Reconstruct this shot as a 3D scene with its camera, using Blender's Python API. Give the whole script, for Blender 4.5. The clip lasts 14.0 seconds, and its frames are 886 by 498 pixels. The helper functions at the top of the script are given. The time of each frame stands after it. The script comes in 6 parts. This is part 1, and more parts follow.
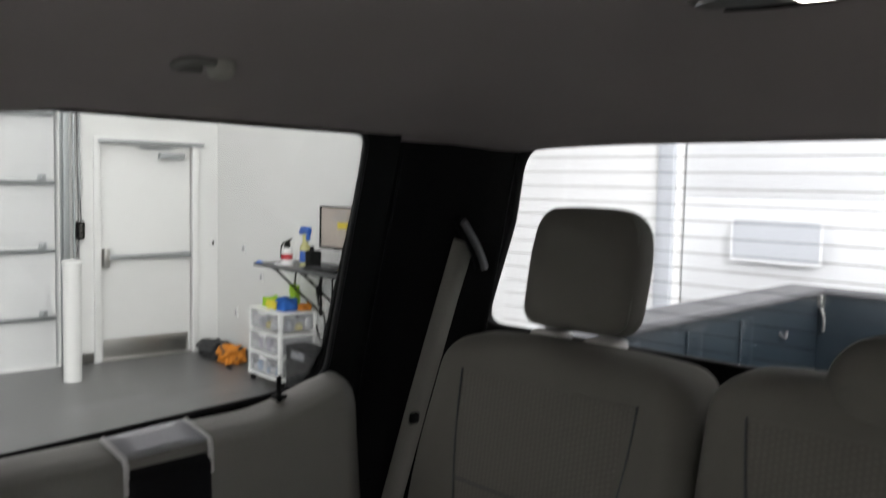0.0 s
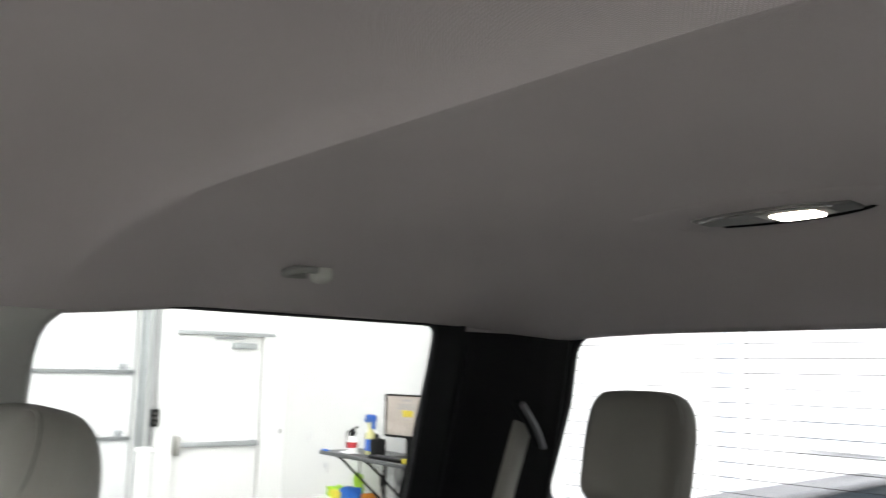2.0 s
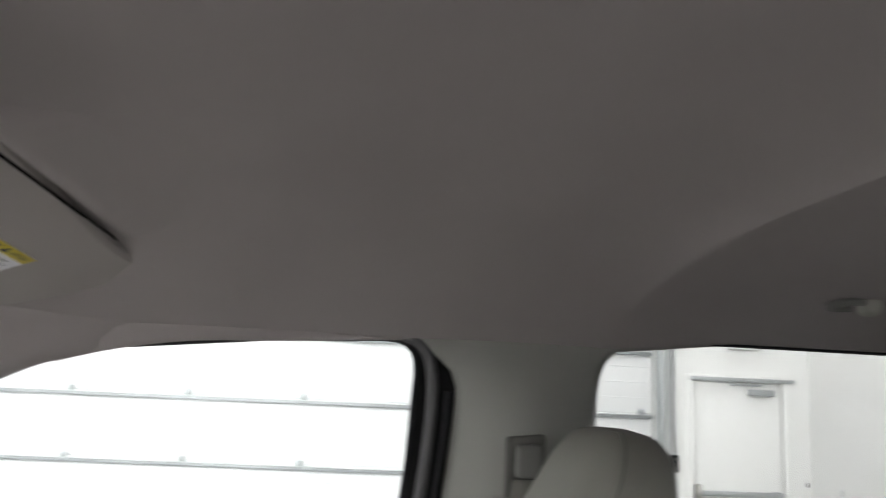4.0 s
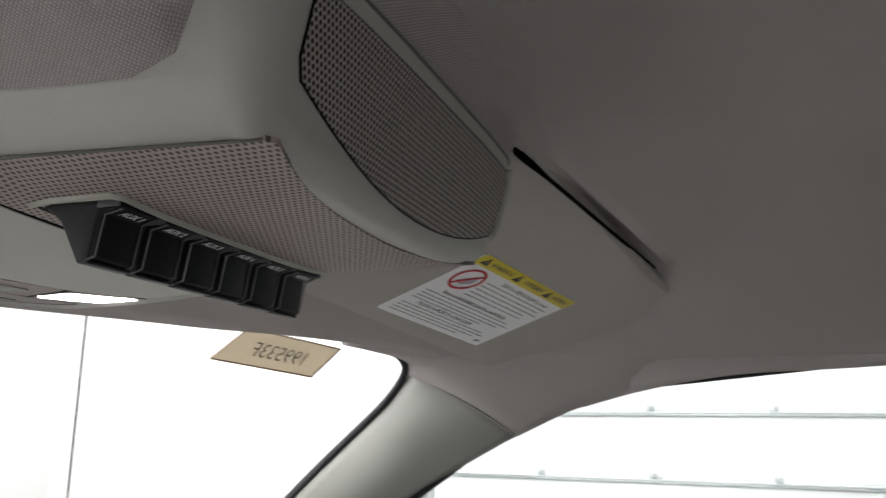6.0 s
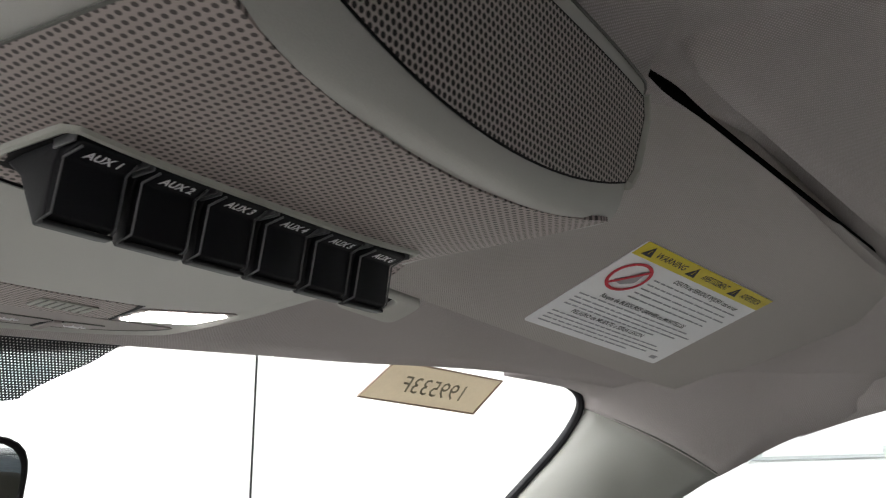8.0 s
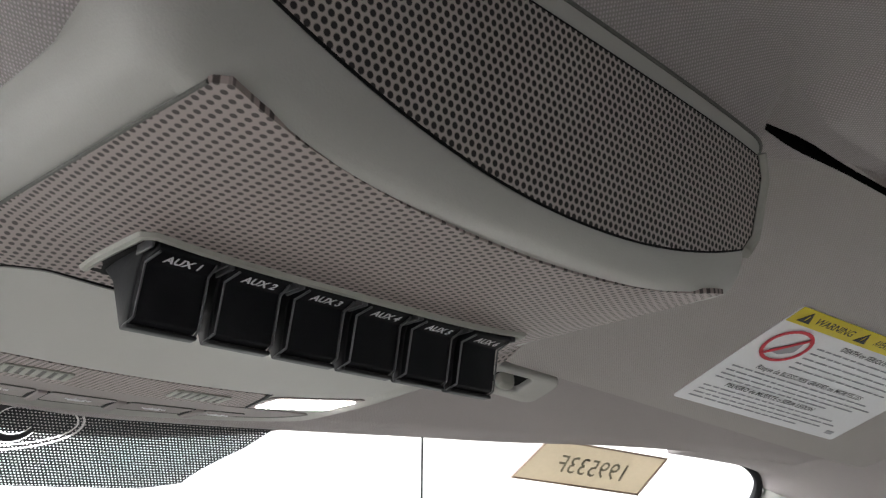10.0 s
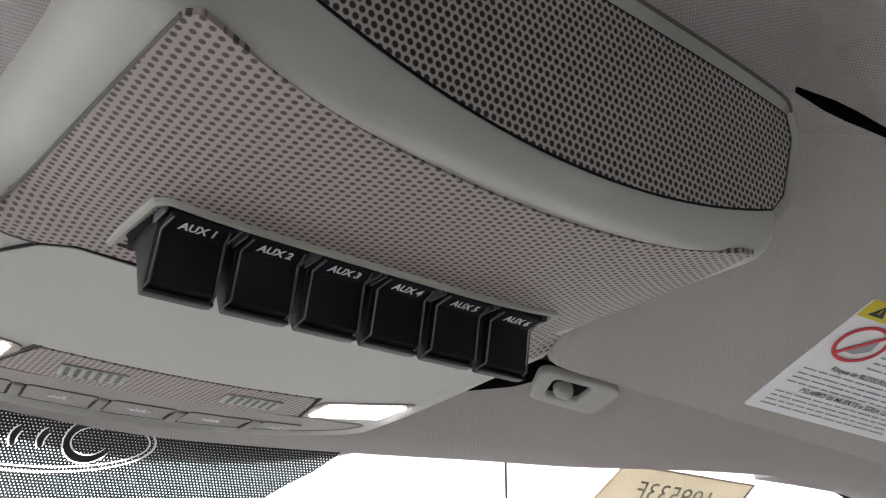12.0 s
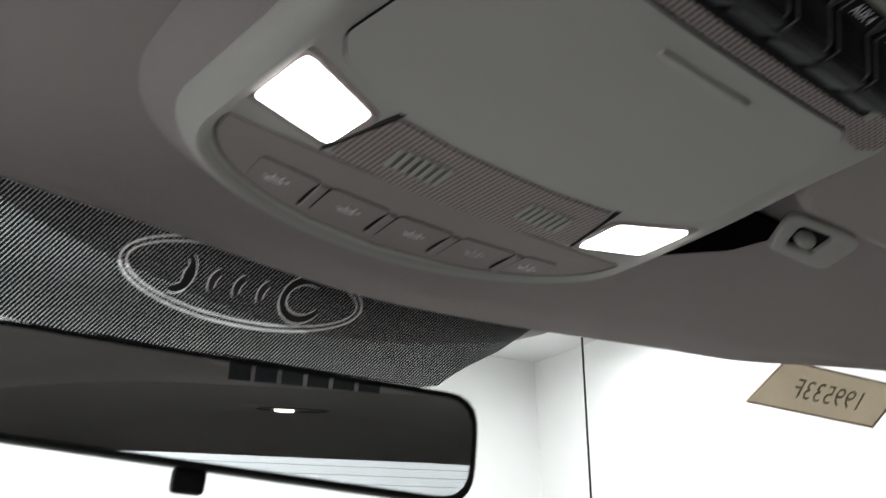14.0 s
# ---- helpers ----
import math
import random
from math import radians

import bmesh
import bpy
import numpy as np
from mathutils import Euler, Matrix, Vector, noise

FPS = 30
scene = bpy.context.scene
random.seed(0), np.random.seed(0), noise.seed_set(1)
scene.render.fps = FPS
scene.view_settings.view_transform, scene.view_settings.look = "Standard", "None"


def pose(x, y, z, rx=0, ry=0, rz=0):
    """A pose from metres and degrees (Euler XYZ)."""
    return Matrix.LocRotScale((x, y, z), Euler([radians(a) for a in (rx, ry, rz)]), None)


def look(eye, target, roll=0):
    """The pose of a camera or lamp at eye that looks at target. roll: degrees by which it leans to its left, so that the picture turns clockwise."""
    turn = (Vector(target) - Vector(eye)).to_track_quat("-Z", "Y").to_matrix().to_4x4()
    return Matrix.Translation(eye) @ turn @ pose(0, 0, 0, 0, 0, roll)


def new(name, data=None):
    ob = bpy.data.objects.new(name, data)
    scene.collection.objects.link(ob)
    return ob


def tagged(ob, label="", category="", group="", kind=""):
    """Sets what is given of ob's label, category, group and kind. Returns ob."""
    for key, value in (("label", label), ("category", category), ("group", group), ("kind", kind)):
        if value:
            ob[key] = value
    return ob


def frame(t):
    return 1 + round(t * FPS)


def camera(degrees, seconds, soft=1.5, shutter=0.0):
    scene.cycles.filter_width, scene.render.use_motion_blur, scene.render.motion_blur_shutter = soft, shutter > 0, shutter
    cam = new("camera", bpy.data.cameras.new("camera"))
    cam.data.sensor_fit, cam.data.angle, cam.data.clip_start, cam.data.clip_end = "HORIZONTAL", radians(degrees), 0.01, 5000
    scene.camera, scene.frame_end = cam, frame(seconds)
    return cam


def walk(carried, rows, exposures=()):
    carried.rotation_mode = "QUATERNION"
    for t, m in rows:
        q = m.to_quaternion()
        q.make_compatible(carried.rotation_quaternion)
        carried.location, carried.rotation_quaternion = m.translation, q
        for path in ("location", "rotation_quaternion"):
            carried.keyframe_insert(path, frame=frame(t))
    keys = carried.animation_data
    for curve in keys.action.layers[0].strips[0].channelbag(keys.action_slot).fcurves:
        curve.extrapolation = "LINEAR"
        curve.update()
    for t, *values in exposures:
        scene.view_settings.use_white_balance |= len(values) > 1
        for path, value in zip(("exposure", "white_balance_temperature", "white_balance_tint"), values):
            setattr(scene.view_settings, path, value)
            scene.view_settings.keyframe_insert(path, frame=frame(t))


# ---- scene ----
cam = camera(55.3, 14.0, soft=1.2, shutter=0.5)
PATH = [
    (0, (-0.283, 0.062, 1.812), (1.094, -1.381, 1.661), 1.3),
    (0.5, (-0.332, 0.074, 1.829), (0.999, -1.418, 1.895), 1.1),
    (1, (-0.357, 0.115, 1.825), (0.949, -1.392, 1.974), 0.8),
    (1.5, (-0.383, 0.16, 1.817), (0.933, -1.33, 2.032), 0.5),
    (2, (-0.41, 0.185, 1.806), (1.066, -1.134, 2.095), 1.2),
    (2.5, (-0.442, 0.213, 1.787), (1.217, -0.857, 2.108), 2.2),
    (3, (-0.463, 0.241, 1.784), (1.332, -0.572, 2.123), 2.6),
    (3.5, (-0.469, 0.243, 1.784), (1.417, -0.32, 2.137), 2.6),
    (4, (-0.455, 0.259, 1.785), (1.491, -0.026, 2.147), 2.5),
    (4.2, (-0.449, 0.275, 1.781), (1.512, 0.121, 2.144), 2.6),
    (6.3, (-0.279, 0.403, 1.822), (1.516, 1.197, 2.21), -0.1),
    (6.5, (-0.265, 0.409, 1.82), (1.495, 1.267, 2.226), -0.0),
    (7, (-0.236, 0.414, 1.819), (1.461, 1.376, 2.26), -0.3),
    (7.5, (-0.213, 0.414, 1.815), (1.438, 1.443, 2.281), -1.7),
    (8, (-0.19, 0.408, 1.805), (1.425, 1.481, 2.296), -1.9),
    (8.5, (-0.181, 0.395, 1.804), (1.373, 1.546, 2.315), -1.6),
    (9, (-0.184, 0.392, 1.825), (1.292, 1.634, 2.353), -1.1),
    (9.2, (-0.182, 0.395, 1.824), (1.262, 1.663, 2.379), -1.1),
    (11.5, (-0.139, 0.383, 1.787), (1.0, 1.836, 2.556), -1.2),
    (12, (-0.14, 0.384, 1.785), (0.983, 1.841, 2.571), -1.1),
    (12.5, (-0.158, 0.4, 1.78), (0.967, 1.848, 2.579), -1.2),
    (13, (-0.182, 0.435, 1.769), (0.936, 1.886, 2.572), -1.1),
    (13.5, (-0.203, 0.466, 1.742), (0.923, 1.912, 2.542), -1.0),
    (14, (-0.242, 0.516, 1.703), (0.92, 1.94, 2.491), -1.0),
]
walk(cam, [(t, look(eye, target, roll)) for t, eye, target, roll in PATH],
     exposures=[(0, -0.6, 6550, 13), (0.5, -0.7, 6550, 13), (1, -0.22, 6500, 13), (1.5, 0.02, 6500, 12), (2, 0.38, 6500, 11), (2.5, 0.45, 6500, 11), (3, 0.42, 6500, 12), (3.5, 0.06, 6500, 12.5), (4.2, -0.42, 6500, 13), (6.3, -0.45, 6500, 11), (7.5, -0.37, 6500, 10), (9, -0.24, 6500, 10), (11.3, 0.3, 6300, 11), (12.5, 0.3, 6300, 11), (13, 0.2, 6300, 11), (13.5, -0.25, 6350, 10.5), (14, -0.85, 6350, 9)])

FLOOR = 0.093                       # height of the workshop floor
SHOP = Matrix.Rotation(radians(-5.5), 4, "Z")   # the workshop's axes against the truck's

# ---- world and lights ----
world = bpy.data.worlds.new("world")
scene.world = world
world.use_nodes = True
world.node_tree.nodes["Background"].inputs[0].default_value = (0.8, 0.85, 0.9, 1)
world.node_tree.nodes["Background"].inputs[1].default_value = 0.6


def area_lamp(name, m, sx, sy, power, colour):
    data = bpy.data.lights.new(name, "AREA")
    data.shape, data.size, data.size_y, data.energy, data.color = "RECTANGLE", sx, sy, power, colour
    ob = new(name, data)
    ob.matrix_world = m
    return ob


for u, powers in ((-5.5, (180, 2000, 900)), (-1.0, (320, 150, 850)), (3.5, (60, 45, 180)), (6.3, (62, 45, 180))):
    for v, p in zip((-2.2, 2.4, 7.0), powers):
        area_lamp("shop_light", SHOP @ Matrix.Translation((u, v, 4.85)), 1.2, 2.4, p, (1.0, 0.99, 0.985))

# ---- materials ----


def material(name, colour, rough=0.6, metal=0.0, grain=0.0, grain_scale=400, stain=0.08, stain_scale=3, bump=0.15, weave=0.0, weave_scale=500):
    """A surface with fine grain or weave relief and broad uneven toning."""
    m = bpy.data.materials.new(name)
    m.use_nodes = True
    nt = m.node_tree
    bs = nt.nodes["Principled BSDF"]
    bs.inputs["Roughness"].default_value, bs.inputs["Metallic"].default_value = rough, metal
    co = nt.nodes.new("ShaderNodeTexCoord")
    big = nt.nodes.new("ShaderNodeTexNoise")
    big.inputs["Scale"].default_value, big.inputs["Detail"].default_value = stain_scale, 4
    fine = nt.nodes.new("ShaderNodeTexNoise")
    fine.inputs["Scale"].default_value, fine.inputs["Detail"].default_value = grain_scale, 3
    nt.links.new(co.outputs["Object"], big.inputs["Vector"])
    nt.links.new(co.outputs["Object"], fine.inputs["Vector"])
    tone = nt.nodes.new("ShaderNodeMapRange")
    tone.inputs[3].default_value, tone.inputs[4].default_value = 1 - stain, 1 + stain
    nt.links.new(big.outputs["Fac"], tone.inputs[0])
    tone2 = nt.nodes.new("ShaderNodeMapRange")
    tone2.inputs[3].default_value, tone2.inputs[4].default_value = 1 - grain, 1 + grain
    nt.links.new(fine.outputs["Fac"], tone2.inputs[0])
    mul = nt.nodes.new("ShaderNodeMath")
    mul.operation = "MULTIPLY"
    nt.links.new(tone.outputs[0], mul.inputs[0])
    nt.links.new(tone2.outputs[0], mul.inputs[1])
    mix = nt.nodes.new("ShaderNodeVectorMath")
    mix.operation = "SCALE"
    mix.inputs[0].default_value = colour
    nt.links.new(mul.outputs[0], mix.inputs["Scale"])
    last = mix.outputs[0]
    height = fine.outputs["Fac"]
    if weave:
        wv = []
        skew = nt.nodes.new("ShaderNodeMapping")
        skew.inputs["Rotation"].default_value = (0.45, -0.45, 0.55)
        nt.links.new(co.outputs["Object"], skew.inputs["Vector"])
        for axis in ("X", "Y"):
            w = nt.nodes.new("ShaderNodeTexWave")
            w.wave_type, w.bands_direction = "BANDS", axis
            w.inputs["Scale"].default_value, w.inputs["Distortion"].default_value = weave_scale / 10, 1.6
            w.inputs["Detail Scale"].default_value = 2
            nt.links.new(skew.outputs[0], w.inputs["Vector"])
            wv.append(w)
        add = nt.nodes.new("ShaderNodeMath")
        add.operation = "MULTIPLY"
        nt.links.new(wv[0].outputs["Fac"], add.inputs[0])
        nt.links.new(wv[1].outputs["Fac"], add.inputs[1])
        height = add.outputs[0]
        t3 = nt.nodes.new("ShaderNodeMapRange")
        t3.inputs[3].default_value, t3.inputs[4].default_value = 1 - weave, 1 + weave * 0.5
        nt.links.new(height, t3.inputs[0])
        m2 = nt.nodes.new("ShaderNodeVectorMath")
        m2.operation = "SCALE"
        nt.links.new(last, m2.inputs[0])
        nt.links.new(t3.outputs[0], m2.inputs["Scale"])
        last = m2.outputs[0]
    nt.links.new(last, bs.inputs["Base Color"])
    bp = nt.nodes.new("ShaderNodeBump")
    bp.inputs["Strength"].default_value, bp.inputs["Distance"].default_value = bump, 0.001
    nt.links.new(height, bp.inputs["Height"])
    nt.links.new(bp.outputs[0], bs.inputs["Normal"])
    return m


def dots(name, colour, hole, pitch, size, see_through=False, rows=1.0):
    """A perforated sheet: round holes on a staggered grid, in the object's own x and y."""
    m = material(name, colour, 0.6, grain=0.05, grain_scale=900, bump=0.05)
    nt = m.node_tree
    bs = nt.nodes["Principled BSDF"]
    base = bs.inputs["Base Color"].links[0].from_socket
    uv = nt.nodes.new("ShaderNodeUVMap")
    sep = nt.nodes.new("ShaderNodeSeparateXYZ")
    nt.links.new(uv.outputs[0], sep.inputs[0])

    def op(kind, a, b=None, c=None):
        n = nt.nodes.new("ShaderNodeMath")
        n.operation = kind
        for k, val in enumerate((a, b, c)):
            if val is None:
                continue
            if isinstance(val, (int, float)):
                n.inputs[k].default_value = val
            else:
                nt.links.new(val, n.inputs[k])
        return n.outputs[0]

    u, v = op("DIVIDE", sep.outputs[0], pitch), op("DIVIDE", sep.outputs[1], pitch * rows)
    row = op("FLOOR", v)
    shift = op("MULTIPLY", op("MODULO", op("ABSOLUTE", row), 2.0), 0.5)
    fu = op("SUBTRACT", op("FRACT", op("ADD", u, shift)), 0.5)
    fv = op("MULTIPLY", op("SUBTRACT", op("FRACT", v), 0.5), rows)
    rr = op("SQRT", op("ADD", op("MULTIPLY", fu, fu), op("MULTIPLY", fv, fv)))
    inside = nt.nodes.new("ShaderNodeMapRange")
    inside.inputs[1].default_value, inside.inputs[2].default_value = size - 0.06, size + 0.06
    inside.inputs[3].default_value, inside.inputs[4].default_value = 1, 0
    nt.links.new(rr, inside.inputs[0])
    if see_through:
        tr = nt.nodes.new("ShaderNodeBsdfTransparent")
        ms = nt.nodes.new("ShaderNodeMixShader")
        nt.links.new(inside.outputs[0], ms.inputs[0])
        nt.links.new(bs.outputs[0], ms.inputs[1])
        nt.links.new(tr.outputs[0], ms.inputs[2])
        nt.links.new(ms.outputs[0], nt.nodes["Material Output"].inputs[0])
    else:
        mx = nt.nodes.new("ShaderNodeMix")
        mx.data_type = "RGBA"
        nt.links.new(inside.outputs[0], mx.inputs[0])
        nt.links.new(base, mx.inputs[6])
        mx.inputs[7].default_value = (*hole, 1)
        nt.links.new(mx.outputs[2], bs.inputs["Base Color"])
    return m


def glass(name, tint=(0.93, 0.97, 0.95), gloss=1.0):
    """A thin pane: clear, with the gloss of glass."""
    m = bpy.data.materials.new(name)
    m.use_nodes = True
    nt = m.node_tree
    nt.nodes.remove(nt.nodes["Principled BSDF"])
    tr = nt.nodes.new("ShaderNodeBsdfTransparent")
    tr.inputs[0].default_value = (*tint, 1)
    gl = nt.nodes.new("ShaderNodeBsdfGlossy")
    gl.inputs["Roughness"].default_value = 0.02
    fr = nt.nodes.new("ShaderNodeFresnel")
    fr.inputs[0].default_value = 1.45
    ms = nt.nodes.new("ShaderNodeMixShader")
    nt.links.new(fr.outputs[0], ms.inputs[0])
    nt.links.new(tr.outputs[0], ms.inputs[1])
    nt.links.new(gl.outputs[0], ms.inputs[2])
    nt.links.new(ms.outputs[0], nt.nodes["Material Output"].inputs[0])
    return m


def translucent(m, share):
    """Lets part of the light through, as paper and cloth do."""
    nt = m.node_tree
    bs, out = nt.nodes["Principled BSDF"], nt.nodes["Material Output"]
    tl, mx = nt.nodes.new("ShaderNodeBsdfTranslucent"), nt.nodes.new("ShaderNodeMixShader")
    nt.links.new(bs.inputs["Base Color"].links[0].from_socket, tl.inputs[0])
    mx.inputs[0].default_value = share
    nt.links.new(bs.outputs[0], mx.inputs[1])
    nt.links.new(tl.outputs[0], mx.inputs[2])
    nt.links.new(mx.outputs[0], out.inputs[0])
    return m


def lit(name, colour, strength):
    m = material(name, (0.8, 0.8, 0.78), 0.4)
    bs = m.node_tree.nodes["Principled BSDF"]
    bs.inputs["Emission Color"].default_value = (*colour, 1)
    bs.inputs["Emission Strength"].default_value = strength
    return m


LINER = material("headliner_fabric", (0.44, 0.402, 0.398), 0.95, grain=0.10, grain_scale=900, stain=0.09, stain_scale=5, bump=0.4, weave=0.32, weave_scale=2900)
TRIM = material("grey_trim_plastic", (0.402, 0.394, 0.372), 0.55, grain=0.03, grain_scale=1400, stain=0.03, bump=0.12)
PILLAR = material("grey_pillar_plastic", (0.25, 0.25, 0.234), 0.55, grain=0.03, grain_scale=1400, stain=0.03, bump=0.12)
SEAT_VINYL = material("grey_seat_vinyl", (0.205, 0.203, 0.182), 0.6, grain=0.05, grain_scale=500, stain=0.05, bump=0.2)
TRIM_DARK = material("dark_trim_plastic", (0.10, 0.098, 0.09), 0.6, grain=0.05, grain_scale=1200, stain=0.05, bump=0.2)
BLACK = material("black_plastic", (0.006, 0.006, 0.0065), 0.6, grain=0.06, grain_scale=1200, bump=0.1)
BLACK_SATIN = material("black_switch_plastic", (0.010, 0.010, 0.012), 0.38, grain=0.05, grain_scale=1500, bump=0.06)
SWITCH_GREY = material("charcoal_switch_plastic", (0.030, 0.030, 0.033), 0.4, grain=0.04, grain_scale=1500, bump=0.06)
CARPET = material("dark_grey_carpet", (0.05, 0.049, 0.046), 0.95, grain=0.2, grain_scale=500, stain=0.1, bump=0.5)
CLOSING = material("mid_grey_trim", (0.34, 0.33, 0.31), 0.7, grain=0.05, grain_scale=600, stain=0.05, bump=0.2)
RUBBER = material("black_rubber", (0.018, 0.018, 0.02), 0.55, grain=0.06, grain_scale=700, bump=0.15)
RUBBER_GREY = material("grey_rubber", (0.09, 0.09, 0.095), 0.5, grain=0.06, grain_scale=700, bump=0.15)
SEAT = material("grey_seat_cloth", (0.102, 0.098, 0.086), 0.95, grain=0.12, grain_scale=700, stain=0.07, stain_scale=6, bump=0.4)
SEAT_KNIT = material("knitted_seat_cloth", (0.112, 0.107, 0.094), 0.95, grain=0.10, grain_scale=500, stain=0.08, stain_scale=8, bump=0.7, weave=0.15, weave_scale=560)
# near-black without gloss, painted in wherever deep shade falls
SHADE_BLACK = material("painted_shade_black", (0.004, 0.004, 0.004), 1.0, stain=0.1)
SHADE_BLACK.node_tree.nodes["Principled BSDF"].inputs["Specular IOR Level"].default_value = 0.0
VINYL = material("grey_vinyl", (0.34, 0.335, 0.30), 0.55, grain=0.05, grain_scale=500, stain=0.04, bump=0.15)
GUIDE = material("pale_grey_guide_plastic", (0.50, 0.49, 0.46), 0.4, stain=0.08, stain_scale=40, bump=0.1)
BELT = material("grey_belt_webbing", (0.24, 0.235, 0.21), 0.8, grain=0.08, weave=0.2, weave_scale=2400, bump=0.3)
CHROME = material("chrome", (0.8, 0.8, 0.8), 0.12, 1.0, bump=0.02, stain=0.02)
STEEL = material("brushed_steel", (0.45, 0.44, 0.42), 0.35, 1.0, grain=0.15, grain_scale=150, bump=0.05)
GALV = material("galvanised_steel", (0.42, 0.44, 0.45), 0.45, 0.8, grain=0.12, grain_scale=40, bump=0.08)
WALL = material("white_painted_wall", (0.80, 0.80, 0.79), 0.7, grain=0.015, grain_scale=60, stain=0.02, stain_scale=1.2, bump=0.1)
WHITE = material("white_paint", (0.80, 0.80, 0.79), 0.45, grain=0.02, grain_scale=80, stain=0.02, bump=0.05)
PANEL = material("white_door_panel", (0.78, 0.785, 0.79), 0.45, grain=0.02, grain_scale=120, stain=0.02, bump=0.05)
CONCRETE = material("grey_sealed_floor", (0.16, 0.16, 0.16), 0.4, grain=0.12, grain_scale=60, stain=0.15, stain_scale=1.5, bump=0.1)
GLASS = glass("window_glass", (0.94, 0.97, 0.96))
TINTED = glass("tinted_side_glass", (0.82, 0.84, 0.83))
# for the driver's unseen rear pane, darkened to cut light on the headliner
LIGHT_CUT = glass("light_cutting_side_glass", (0.20, 0.21, 0.205))
REAR_GLASS = glass("rear_window_glass", (0.93, 0.95, 0.96))
BLUE_PAINT = material("dark_blue_truck_paint", (0.010, 0.017, 0.023), 0.38, grain=0.1, grain_scale=300, stain=0.25, stain_scale=5, bump=0.08)
BED_CAP = material("grey_bed_rail_plastic", (0.11, 0.11, 0.115), 0.6, grain=0.08, grain_scale=500, bump=0.2)
MESH = dots("perforated_trim", (0.345, 0.288, 0.276), (0.055, 0.044, 0.041), 0.0027, 0.305)
GRILLE = dots("perforated_grille", (0.40, 0.35, 0.328), (0.006, 0.005, 0.005), 0.0025, 0.345, rows=0.87)
FRIT = dots("dotted_windscreen_band", (0.010, 0.011, 0.012), (1, 1, 1), 0.0024, 0.22, see_through=True)
FRIT_CORE = material("black_ceramic_print", (0.012, 0.013, 0.014), 0.6, stain=0.05)
TAUPE = material("taupe_moulded_plastic", (0.26, 0.225, 0.217), 0.6, grain=0.05, grain_scale=1300, stain=0.04, bump=0.15)
EDGE = material("grey_switch_edge", (0.08, 0.08, 0.084), 0.35, grain=0.05, grain_scale=1500, bump=0.05)
SEAM = material("dark_grey_seam", (0.13, 0.127, 0.115), 0.7, grain=0.08, grain_scale=900, bump=0.2)
PAPER = material("white_label_paper", (0.80, 0.80, 0.82), 0.5, stain=0.02)
YELLOW = material("yellow_label_ink", (0.62, 0.50, 0.03), 0.5, stain=0.02)
INK = material("black_ink", (0.03, 0.03, 0.035), 0.6)
INK_GREY = material("grey_ink", (0.32, 0.32, 0.35), 0.6)
RED_INK = material("red_ink", (0.55, 0.03, 0.05), 0.6)
TAPE = translucent(material("manila_tag_card", (0.60, 0.55, 0.46), 0.8, grain=0.05, grain_scale=300, stain=0.06, stain_scale=20), 0.6)
LAMP_ON = lit("lit_lamp_lens", (1.0, 0.95, 0.92), 26.0)
DOME_ON = lit("lit_dome_lens", (1.0, 0.86, 0.78), 25.0)
for m_ in (BLACK, RUBBER, BLACK_SATIN, SWITCH_GREY, FRIT):
    m_.node_tree.nodes["Principled BSDF"].inputs["Specular IOR Level"].default_value = 0.12
SILVER = material("satin_silver_plastic", (0.80, 0.80, 0.80), 0.25, 0.1, stain=0.05, stain_scale=30, bump=0.05)
PLATE = material("satin_grey_plate", (0.40, 0.41, 0.44), 0.35, 0.1, grain=0.06, grain_scale=300, stain=0.05, bump=0.05)
DOOR_TRIM = material("grey_door_panel_plastic", (0.23, 0.225, 0.21), 0.6, grain=0.06, grain_scale=900, stain=0.05, bump=0.25)
TRIM_MID = material("mid_grey_trim_plastic", (0.17, 0.17, 0.16), 0.55, grain=0.04, grain_scale=1300, stain=0.04, bump=0.15)
MIRROR = material("mirror_glass", (0.75, 0.77, 0.76), 0.01, 1.0, stain=0.0, bump=0.0)

# ---- building helpers ----


def mesh_of(name, bm, mat, smooth=True):
    me = bpy.data.meshes.new(name)
    bm.to_mesh(me)
    bm.free()
    me.materials.append(mat)
    if smooth:
        me.shade_smooth()
        me.set_sharp_from_angle(angle=radians(38))
    return me


def part(name, bm, mat, parent=None, label="", smooth=True, m=None):
    """Links a bmesh or mesh as one object under its thing."""
    me = mesh_of(name, bm, mat, smooth) if isinstance(bm, bmesh.types.BMesh) else bm
    if me.materials and mat and me.materials[0] != mat:
        me.materials[0] = mat
    elif not me.materials and mat:
        me.materials.append(mat)
    ob = new(name, me)
    if parent:
        ob.parent = parent
    if m is not None:
        ob.matrix_basis = m
    if label:
        ob["label"] = label
    return ob


def thing(name, label, category, m=None, group="", kind=""):
    ob = new(name)
    ob.empty_display_size = 0.05
    if m is not None:
        ob.matrix_basis = m
    return tagged(ob, label, category, group, kind)


